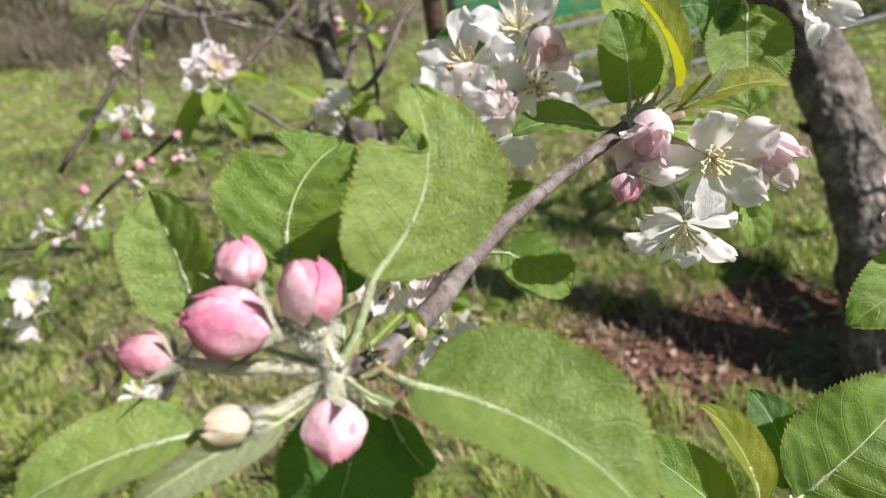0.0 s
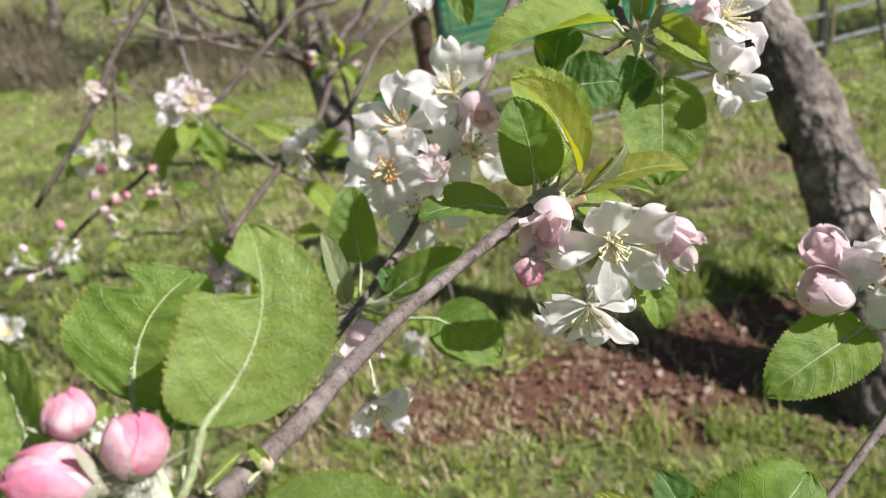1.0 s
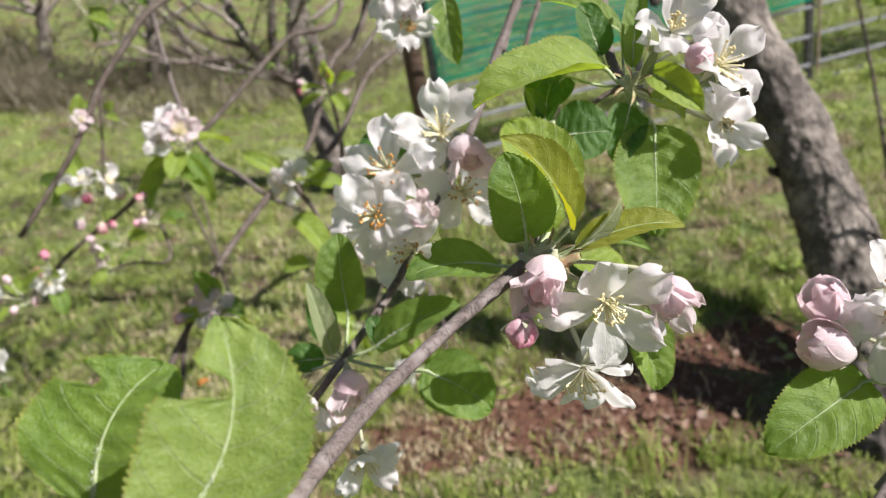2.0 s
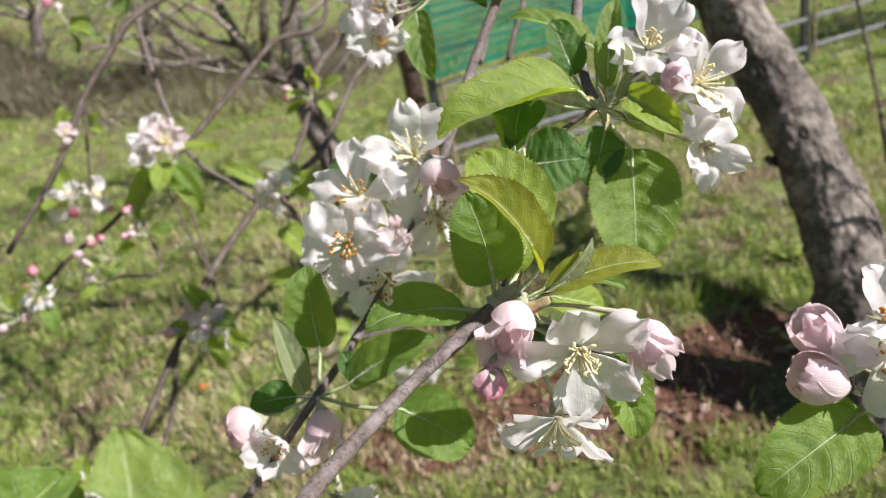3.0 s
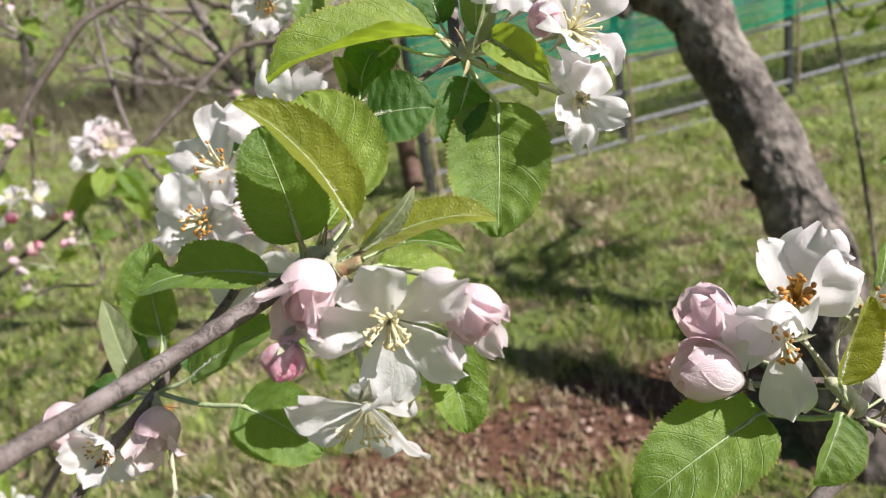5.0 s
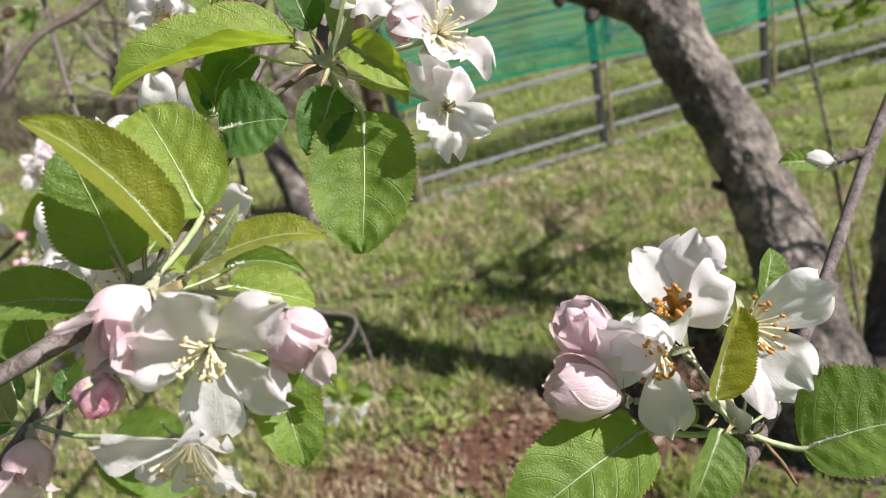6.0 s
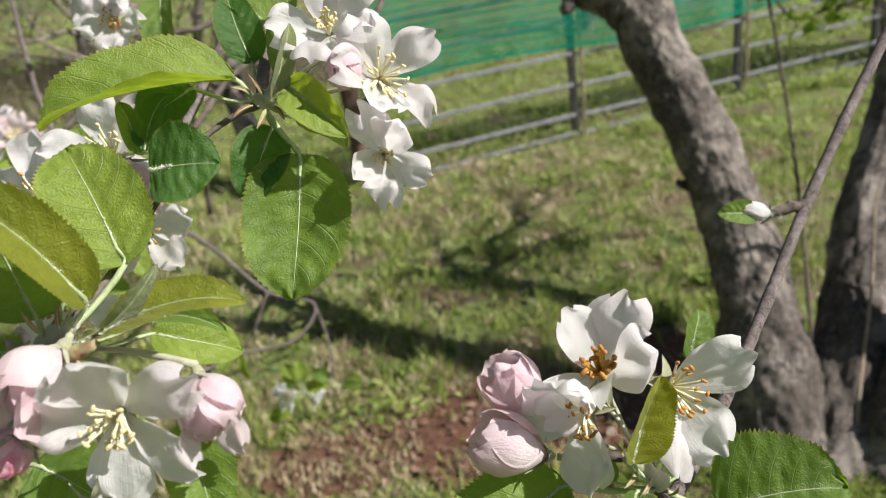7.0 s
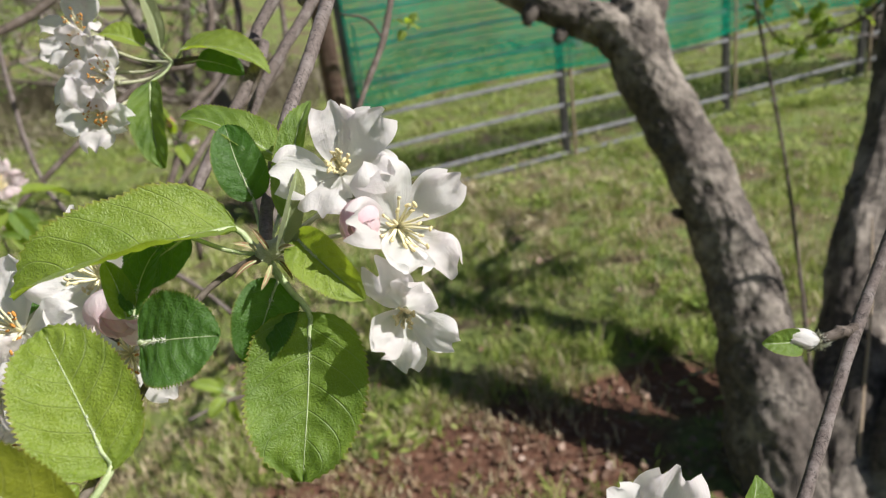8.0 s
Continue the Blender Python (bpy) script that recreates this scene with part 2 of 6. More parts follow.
GRASS = blade_material("grass", [(0.05, 0.10, 0.018), (0.15, 0.235, 0.038), (0.325, 0.40, 0.085), (0.485, 0.51, 0.20), (0.65, 0.60, 0.42)])
LITTER = blade_material("dead_leaves", [(0.06, 0.03, 0.02), (0.15, 0.08, 0.053), (0.26, 0.16, 0.11), (0.46, 0.35, 0.28)], 0.1)
CROWN = blade_material("crown_leaves", [(0.09, 0.17, 0.03), (0.18, 0.28, 0.05), (0.32, 0.42, 0.10)], 0.4)
STRAW = blade_material("dry_straw", [(0.26, 0.19, 0.10), (0.42, 0.34, 0.2), (0.58, 0.5, 0.34), (0.66, 0.6, 0.44)], 0.25)
SCRUB = blade_material("scrub", [(0.08, 0.065, 0.045), (0.17, 0.14, 0.095), (0.28, 0.25, 0.16), (0.19, 0.22, 0.09)], 0.2)


def ground_material():
    m, n, l, b = material("orchard_ground")
    fine = noisy(n, l, 28, 8, 0.7)
    mid = noisy(n, l, 2.2, 5)
    moss = mixed(n, l, ramp(n, l, fine, 0.35, 0.65), (0.08, 0.115, 0.025), (0.21, 0.25, 0.065))
    earth = mixed(n, l, ramp(n, l, fine, 0.3, 0.7), (0.06, 0.04, 0.024), (0.19, 0.135, 0.085))
    grass = mixed(n, l, ramp(n, l, noisy(n, l, 3.1, 4, 0.6), 0.46, 0.62), moss, earth)
    soil = mixed(n, l, ramp(n, l, fine, 0.3, 0.7), (0.065, 0.026, 0.015), (0.2, 0.092, 0.055))
    tc = n.new("ShaderNodeTexCoord")
    sep = n.new("ShaderNodeSeparateXYZ")
    l.new(tc.outputs["Object"], sep.inputs[0])

    def spot(cx, cy, rx, ry):
        dx = mathnode(n, l, "DIVIDE", mathnode(n, l, "SUBTRACT", sep.outputs[0], cx), rx)
        dy = mathnode(n, l, "DIVIDE", mathnode(n, l, "SUBTRACT", sep.outputs[1], cy), ry)
        return mathnode(n, l, "SQRT", mathnode(n, l, "ADD", mathnode(n, l, "MULTIPLY", dx, dx), mathnode(n, l, "MULTIPLY", dy, dy)))

    near = spot(*SOIL[0])
    for s in SOIL[1:]:
        near = mathnode(n, l, "MINIMUM", near, spot(*s))
    bare = ramp(n, l, mathnode(n, l, "ADD", near, mathnode(n, l, "MULTIPLY", mathnode(n, l, "SUBTRACT", mid, 0.5), 1.2)), 1.1, 0.8)
    thin = ramp(n, l, mid, 0.60, 0.68)
    l.new(mixed(n, l, mathnode(n, l, "MAXIMUM", bare, mathnode(n, l, "MULTIPLY", thin, 0.7)), grass, soil), b.inputs["Base Color"])
    b.inputs["Roughness"].default_value = 0.95
    bumped(n, l, b, fine, 0.8, 0.03)
    return m


# bare soil: centre and half axes, in metres
SOIL = ((0.10, 2.08, 0.54, 0.32), (0.60, 2.42, 0.34, 0.19), (-0.5, 1.9, 0.26, 0.17), (1.0, 2.0, 0.3, 0.25))
GROUND = ground_material()


# ---- builders ----
PLACE = {}


def thing(name, at, label, category, group="", kind=""):
    ob = new(name)
    ob.empty_display_size = 0.02
    ob.location = at
    PLACE[ob] = Matrix.Translation(at)
    return tagged(ob, label, category, group, kind)


def part(name, data, mat, parent, label="", m=None):
    """Link a bmesh or mesh as one object under a thing or a part; m is its pose in the world."""
    if isinstance(data, bmesh.types.BMesh):
        me = bpy.data.meshes.new(name)
        data.to_mesh(me)
        data.free()
    else:
        me = data
    if mat is not None and not me.materials:
        me.materials.append(mat)
    ob = new(name, me)
    w = PLACE.get(parent, Matrix()) if m is None else m
    PLACE[ob] = w
    if parent is not None:
        ob.parent = parent
        ob.matrix_basis = PLACE[parent].inverted() @ w
    else:
        ob.matrix_basis = w
    return tagged(ob, label)


def mesh_of(name, verts, faces, mat=None, uvs=None, smooth=True):
    me = bpy.data.meshes.new(name)
    me.from_pydata([tuple(v) for v in verts], [], faces)
    if uvs is not None:
        layer = me.uv_layers.new(name="UVMap")
        flat = np.array([uvs[i] for f in faces for i in f], dtype=np.float32).ravel()
        layer.data.foreach_set("uv", flat)
    if smooth:
        me.polygons.foreach_set("use_smooth", [True] * len(me.polygons))
    if mat:
        me.materials.append(mat)
    return me


def smooth_line(pts, steps=6):
    p = [Vector(q) for q in pts]
    if len(p) == 2:
        return [p[0].lerp(p[1], i / steps) for i in range(steps + 1)]
    p = [p[0] * 2 - p[1]] + p + [p[-1] * 2 - p[-2]]
    out = []
    for a, b, c, d in zip(p, p[1:], p[2:], p[3:]):
        for i in range(steps):
            t = i / steps
            out.append(0.5 * (2 * b + (c - a) * t + (2 * a - 5 * b + 4 * c - d) * t * t + (3 * b - a - 3 * c + d) * t ** 3))
    return out + [p[-2]]


def tube_data(pts, radii, sides=7, steps=6, rough=0.0, swell=0.0, origin=(0, 0, 0), seed=0):
    """Verts and faces of a tapering, slightly knobbly stem through pts."""
    rnd = random.Random(seed)
    line = smooth_line(pts, steps)
    count = len(line)
    verts, faces = [], []
    side = Vector((0.3, 0.2, 1))
    for i, c in enumerate(line):
        d = (line[min(i + 1, count - 1)] - line[max(i - 1, 0)]).normalized()
        x = side.cross(d)
        if x.length < 1e-4:
            x = Vector((1, 0, 0)).cross(d)
        x.normalize()
        y = d.cross(x)
        s = i / (count - 1) * (len(radii) - 1)
        k = min(int(s), len(radii) - 2) if len(radii) > 1 else 0
        r = radii[k] + (radii[k + 1] - radii[k]) * (s - k) if len(radii) > 1 else radii[0]
        r *= 1 + swell * (rnd.random() - 0.3)
        for j in range(sides):
            a = 2 * math.pi * j / sides
            q = Vector((math.cos(a) * 1.3, math.sin(a) * 1.3, i * 0.35 * 6 / steps + seed))
            rr = r * (1 + rough * (noise.noise(q) + 0.5 * noise.noise(q * 2.7) + (0.35 * noise.noise(q * 6.1) if sides > 18 else 0) + (0.28 * noise.noise(Vector((q.x * 9, q.y * 9, q.z * 5))) + 0.12 * noise.noise(Vector((q.x * 19, q.y * 19, q.z * 11))) if sides > 60 else 0)))
            verts.append(c + x * math.cos(a) * rr + y * math.sin(a) * rr - Vector(origin))
    for i in range(count - 1):
        for j in range(sides):
            a, b = i * sides + j, i * sides + (j + 1) % sides
            faces.append((a, b, b + sides, a + sides))
    faces.append(tuple(range(sides))[::-1])
    faces.append(tuple((count - 1) * sides + j for j in range(sides)))
    return verts, faces


def joined(*pieces):
    verts, faces = [], []
    for v, f in pieces:
        k = len(verts)
        verts += v
        faces += [tuple(i + k for i in q) for q in f]
    return verts, faces


def tube(name, pts, radii, mat, parent, label="", **kw):
    o = PLACE[parent].translation if parent is not None else Vector()
    v, f = tube_data(pts, radii, origin=o, **kw)
    return part(name, mesh_of(name, v, f), mat, parent, label, Matrix.Translation(o))


def frame_of(at, along, face):
    y = (Vector(along)).normalized()
    z = Vector(face) - y * Vector(face).dot(y)
    if z.length < 1e-5:
        z = y.orthogonal()
    z.normalize()
    x = y.cross(z)
    m = Matrix((x, y, z)).transposed().to_4x4()
    m.translation = at
    return m


def down(line, radius, count, length, seed):
    """Short woolly hairs standing off a stalk."""
    rnd = random.Random(seed)
    verts, faces = [], []
    for _ in range(count):
        s = rnd.random() * (len(line) - 1.001)
        k = int(s)
        p = line[k].lerp(line[k + 1], s - k)
        d = (line[k + 1] - line[k]).normalized()
        o = Vector((rnd.gauss(0, 1), rnd.gauss(0, 1), rnd.gauss(0, 1)))
        o = (o - d * o.dot(d)).normalized()
        e = d.cross(o) * 0.00009
        root = p + o * radius * 0.8
        tip = p + o * (radius + length * rnd.uniform(0.4, 1)) + d * rnd.gauss(0, length * 0.5) + e * rnd.gauss(0, 4)
        n = len(verts)
        verts += [root - e, root + e, tip]
        faces.append((n, n + 1, n + 2))
    return verts, faces


LEAF_COUNT = [0]


def leaf(parent, base, tip, face, width, mat, node=None, fold=0.25, bend=0.08, cup=0.12, bites=(), wave=0.03, blunt=0.0, lean=None, label=""):
    """One serrated apple leaf with its rib and stalk. bites: (side, place along, depth, spread)."""
    LEAF_COUNT[0] += 1
    rnd = random.Random(LEAF_COUNT[0])
    base, tip = Vector(base), Vector(tip)
    length = (tip - base).length
    m = frame_of(base, tip - base, face)
    nu, nv = 64, 7
    ph = rnd.random() * 6
    lean = rnd.uniform(-0.05, 0.05) if lean is None else lean

    def mid(u):
        return Vector((lean * length * math.sin(math.pi * u), u * length, bend * length * 4 * u * (1 - u) - 0.1 * length * max(0, u - 0.75) ** 2 * 8))

    verts, uvs, faces = [], [], []
    for i in range(nu + 1):
        u = i / nu
        w = width / 2 * 2.06 * (u + 0.003) ** 0.47 * (1 - u) ** (0.5 - blunt) * (1.06 - 0.28 * u) * (1 - 0.42 * max(0.0, (u - 0.84) / 0.16) ** 2)
        for j in range(-nv, nv + 1):
            v = j / nv
            h = w
            for side, at, deep, spread in bites:
                if side * v > 0:
                    h *= 1 - deep * math.exp(-((u - at) / spread) ** 4)
            if abs(j) == nv:
                h *= 1 + (0.046 if i % 2 else -0.03) * min(1, 6 * u) * (0.85 + 0.7 * noise.noise(Vector((u * 17, v, ph))))
            c = mid(u)
            q = u * 6 - abs(v) * 1.1 - v * v * 0.6
            puff = abs(math.sin(math.pi * q)) * 0.042 * width * (1 - 0.75 * abs(v)) * min(1, abs(v) * 4)
            x = v * h * math.cos(fold) * (1 - 0.1 * v * v)
            z = abs(v) * h * math.sin(fold) + cup * h * v * v + puff
            z += wave * width * math.sin(u * 10 + ph + (2 if v > 0 else 0)) * v * v
            z += width * min(1.0, 3 * abs(v)) * (0.03 * noise.noise(Vector((u * 5, v * 2.5, ph * 3))) + 0.012 * noise.noise(Vector((u * 19, v * 9, ph * 3))))
            y = (0.012 * length if abs(j) == nv and i % 2 else 0) - 0.10 * h * abs(v) * (1 - u) + 0.10 * h * abs(v) * u
            verts.append(c + Vector((x, y, z)))
            uvs.append((u, v * 0.5 + 0.5))
    k = 2 * nv + 1
    for i in range(nu):
        for j in range(2 * nv):
            a = i * k + j
            faces.append((a, a + 1, a + k + 1, a + k))
    lf = part("leaf", mesh_of("leaf", verts, faces, None, uvs), mat, parent, label, m)
    ribs = [m @ (mid(s / 8) + Vector((0, 0, 0.00005))) for s in range(9)]
    r = max(0.00022, width * 0.0054)
    stalk = []
    if node is not None:
        node = Vector(node)
        stalk = [node, node.lerp(base, 0.5) + Vector((0, 0, -0.06 * (base - node).length))]
    v, f = tube_data(stalk + ribs, ([min(0.0012, max(0.0006, width * 0.032))] * 2 + [r * 1.5] if stalk else [r * 1.5]) + [r, r * 0.7, r * 0.25], 6, 3, origin=base)
    part("midrib", mesh_of("midrib", v, f), RIB, lf, "", Matrix.Translation(base))
    if stalk and width > 0.012 and base.y < 0.5:
        hairs = down([p - base for p in smooth_line(stalk + ribs[:4], 3)], max(0.0006, width * 0.02), 420, 0.0011, LEAF_COUNT[0])
        part("down", mesh_of("down", *hairs), FUZZ, lf, "white woolly down", Matrix.Translation(base))
    return lf


def petal_mesh(name, seed, mat, cup, ruffle, curl=0.3):
    """A clawed, obovate petal of unit length: cupped at the foot, its rim waved, notched and partly rolled back."""
    rnd = random.Random(seed)
    nu, nv = 14, 10
    verts, uvs, faces = [], [], []
    dx, p, notch, twist = rnd.uniform(-0.07, 0.07), rnd.random() * 9, rnd.uniform(0.0, 0.09), rnd.uniform(-0.25, 0.25)
    for i in range(nu + 1):
        u = i / nu
        w = 0.030 + 0.335 * math.sin(math.pi * 0.6 * u ** 0.92) ** 1.1 * (1 - max(0.0, u - 0.70) ** 2 * 8.4) ** 0.5
        for j in range(nv + 1):
            v = j / nv * 2 - 1
            edge = 1 + 0.05 * math.sin(v * 5 + p) * u + 0.05 * noise.noise(Vector((v * 3.2, p, 2.0))) * u - notch * math.exp(-(v / 0.3) ** 2) * u ** 7
            z = cup * u * u * 0.34 + cup * 0.55 * v * v * w * (1 - 0.55 * u)
            z -= curl * max(0.0, u - 0.62) ** 2 * 2.2 + curl * 0.35 * abs(v) ** 3 * max(0.0, u - 0.35)
            z += 1.4 * ruffle * u * noise.noise(Vector((u * 2.6, v * 1.7, p * 5))) + 0.035 * math.sin(v * 7 + p + u * 3) * u * u
            z += twist * v * w * u - 0.02 * math.exp(-(v / 0.16) ** 2) * u
            verts.append((v * w * (1 - 0.06 * v * v) + dx * u * u, u * edge - 0.07 * v * v * u, z))
            uvs.append((u, j / nv))
    for i in range(nu):
        for j in range(nv):
            a = i * (nv + 1) + j
            faces.append((a, a + 1, a + nv + 2, a + nv + 1))
    return mesh_of(name, verts, faces, mat, uvs)


PETALS = {m.name: [petal_mesh("petal", s, m, c, r, k) for s, c, r, k in ((1, 0.5, 0.12, 0.2), (2, 0.8, 0.2, 0.7), (3, 0.25, 0.16, 0.4), (4, 1.0, 0.18, 0.1), (5, 0.6, 0.26, 0.9), (6, 0.85, 0.14, 0.5))] for m in (PETAL, PETAL_BLUSH)}


def stamen_mesh(seed, spread, count):
    rnd = random.Random(seed)
    fil, ant = [], []
    for i in range(count):
        a, s = i * 2.39996 + rnd.uniform(-0.3, 0.3), (0.3 + 0.7 * ((i + 0.5) / count) ** 0.5) * rnd.uniform(0.85, 1.1) * spread
        top = Vector((math.cos(a) * s, math.sin(a) * s, rnd.uniform(0.28, 0.42)))
        fil.append(tube_data([(0, 0, 0), top * 0.55 + Vector((0, 0, 0.03)), top], [0.019, 0.017, 0.014], 5, 2))
        c = top + Vector((0, 0, 0.01))
        r = rnd.uniform(0.026, 0.036)
        d = Vector((rnd.uniform(-1, 1), rnd.uniform(-1, 1), rnd.uniform(-0.3, 1))).normalized() * r * 1.15
        ant.append(tube_data([c - d * 1.1, c - d * 0.5, c + d * 0.5, c + d * 1.1], [r * 0.4, r * 0.7, r * 0.7, r * 0.35], 6, 1))
    return joined(*fil), joined(*ant)


STAMENS = []
for s_, (spread_, count_) in enumerate(((0.25, 20), (0.32, 20), (0.16, 18))):
    f_, a_ = stamen_mesh(s_ + 11, spread_, count_)
    STAMENS.append({"cream": mesh_of("filament_tuft", *f_, FILAMENT), "gold": mesh_of("filament_tuft", *f_, FILAMENT_GOLD),
                    "yellow": mesh_of("anther_tuft", *a_, ANTHER), "brown": mesh_of("anther_tuft", *a_, ANTHER_BROWN)})


def calyx_data(spread):
    """A small cup with five pointed sepals, unit size, opening along z."""
    pieces = [tube_data([(0, 0, -0.34), (0, 0, -0.26), (0, 0, -0.1), (0, 0, 0.0)], [0.05, 0.10, 0.12, 0.09], 8, 3)]
    for i in range(5):
        a = i * 1.2566
        out = Vector((math.cos(a), math.sin(a), 0))
        across = Vector((-math.sin(a), math.cos(a), 0))
        v, f = [], []
        for s in range(5):
            t = s / 4
            c = out * (0.08 + 0.34 * t * spread) + Vector((0, 0, -0.03 + 0.34 * t * (1 - spread) - 0.2 * t * t * spread))
            w = 0.085 * (1 - t) ** 0.8 + 0.004
            v += [c - across * w, c + Vector((0, 0, -0.02)), c + across * w]
        for s in range(4):
            b = s * 3
            f += [(b, b + 1, b + 4, b + 3), (b + 1, b + 2, b + 5, b + 4)]
        pieces.append((v, f))
    return joined(*pieces)


def bud_calyx_data(seed):
    """Sepals that hug the foot of a bud; unit is the bud's width."""
    rnd = random.Random(seed)
    pieces = [tube_data([(0, 0, -0.34), (0, 0, -0.25), (0, 0, -0.08), (0, 0, 0.04)], [0.09, 0.15, 0.2, 0.16], 10, 3, 0.2)]
    for i in range(5):
        a = i * 1.2566 + rnd.uniform(-0.15, 0.15)
        out = Vector((math.cos(a), math.sin(a), 0))
        across = Vector((-math.sin(a), math.cos(a), 0))
        flare, long = rnd.uniform(0.0, 0.42), rnd.uniform(0.45, 0.75)
        v, f = [], []
        for s in range(7):
            t = s / 6
            c = out * (0.14 + 0.40 * math.sin(t * 1.6) + flare * t * t) + Vector((0, 0, -0.06 + long * t - flare * 0.4 * t * t))
            w = 0.15 * (1 - t) ** 0.75 + 0.006
            v += [c - across * w, c + out * 0.03, c + across * w]
        for s in range(6):
            k = s * 3
            f += [(k, k + 1, k + 4, k + 3), (k + 1, k + 2, k + 5, k + 4)]
        pieces.append((v, f))
    return joined(*pieces)


CALYX_OPEN = mesh_of("blossom", *calyx_data(0.9), SEPAL)
CALYX_SHUT = [mesh_of("bud", *bud_calyx_data(s), SEPAL) for s in range(3)]
FLOWER_COUNT = [0]


def blossom(parent, at, facing, radius, node, spread=70, spin=0, mat=None, stamens=("cream", "yellow"), bunch=0, missing=(), tuft=1.1, label=""):
    """An open blossom: cup with sepals, petals, stamens and stalk. spread: how far the petals lie open, in degrees."""
    FLOWER_COUNT[0] += 1
    rnd = random.Random(FLOWER_COUNT[0] + 50)
    mat = mat or PETAL
    at, facing = Vector(at), Vector(facing).normalized()
    m = facing.to_track_quat("Z", "Y").to_matrix().to_4x4()
    m.translation = at
    size = Matrix.Scale(radius, 4)
    cup = part("blossom", CALYX_OPEN, None, parent, label, m @ size)
    meshes = PETALS[mat.name]
    for i in range(5):
        if i in missing:
            continue
        lift = 90 - spread + rnd.uniform(-15, 15)
        turn = pose(0, 0, 0, 0, 0, spin + 72 * i + rnd.uniform(-10, 10)) @ pose(0, 0.05, 0.0, lift, rnd.uniform(-18, 18), 0)
        grow = Matrix.Diagonal((rnd.uniform(0.92, 1.2), rnd.uniform(0.92, 1.08), 1, 1))
        part("petal", meshes[rnd.randrange(6)], None, cup, "", m @ size @ turn @ grow)
    st = STAMENS[bunch]
    for nm, key in (("filament_tuft", stamens[0]), ("anther_tuft", stamens[1])):
        part(nm, st[key], None, cup, "", m @ size @ Matrix.Scale(tuft, 4))
    if node is not None:
        foot = at - facing * radius * 0.33
        nd = Vector(node)
        v, f = tube_data([nd, nd.lerp(foot, 0.55) - facing * (foot - nd).length * 0.18, foot], [0.0010, 0.0009, 0.0012], 7, 5, 0.15, origin=foot)
        part("pedicel", mesh_of("pedicel", v, f), STALK, cup, "", Matrix.Translation(foot))
    return cup


def bud_shell(seed, mat, crumple=0.12, pleat=0.05):
    """One petal of a closed bud, wrapped round a unit ovoid, its rim standing off a little."""
    nu, nv = 12, 12
    verts, uvs, faces = [], [], []
    for i in range(nu + 1):
        u = i / nu
        for j in range(nv + 1):
            v = j / nv * 2 - 1
            half = 1.3 * math.sin(math.pi * (0.13 + 0.74 * u)) ** 0.7
            a = v * half + 0.55 * u
            r = math.sin(math.pi * (0.08 + 0.865 * u)) ** 0.55
            lip = 0.09 * max(0.0, v) ** 3 * math.sin(math.pi * u) - 0.05 * max(0.0, -v)
            fold = pleat * math.sin(v * 7 + seed * 2 + u * 2) * (0.3 + u) + crumple * noise.noise(Vector((u * 2.4, v * 1.8, seed * 3.7)))
            r *= 0.5 * (1 + lip + fold)
            verts.append((math.cos(a) * r, math.sin(a) * r, u * 1.0 - 0.07 * v * v * u + 0.03 * math.sin(v * 6 + seed) * u ** 4))
            uvs.append((u, j / nv))
    for i in range(nu):
        for j in range(nv):
            k = i * (nv + 1) + j
            faces.append((k, k + 1, k + nv + 2, k + nv + 1))
    return mesh_of("petal", verts, faces, mat, uvs)


def bud_core(mat):
    """The innermost petals of a bud, rolled shut: a ribbed ovoid."""
    verts, uvs, faces = [], [], []
    nu, nv = 10, 14
    for i in range(nu + 1):
        u = i / nu
        r = 0.40 * math.sin(math.pi * (0.06 + 0.93 * u)) ** 0.6
        for j in range(nv):
            a = 2 * math.pi * j / nv
            k = r * (1 + 0.05 * math.sin(3 * a + 5 * u))
            verts.append((math.cos(a) * k, math.sin(a) * k, 0.02 + 0.93 * u))
            uvs.append((u, j / nv))
    for i in range(nu):
        for j in range(nv):
            faces.append((i * nv + j, i * nv + (j + 1) % nv, (i + 1) * nv + (j + 1) % nv, (i + 1) * nv + j))
    faces.append(tuple(nu * nv + j for j in range(nv)))
    return mesh_of("petal", verts, faces, mat, uvs)


CORES = {m.name: bud_core(m) for m in (BUD_PINK, BUD_DEEP, BUD_CREAM, PETAL_BLUSH, PETAL)}
SHELLS = {m.name: [bud_shell(s, m) for s in range(3)] for m in (BUD_PINK, BUD_DEEP, BUD_CREAM, PETAL_BLUSH, PETAL)}


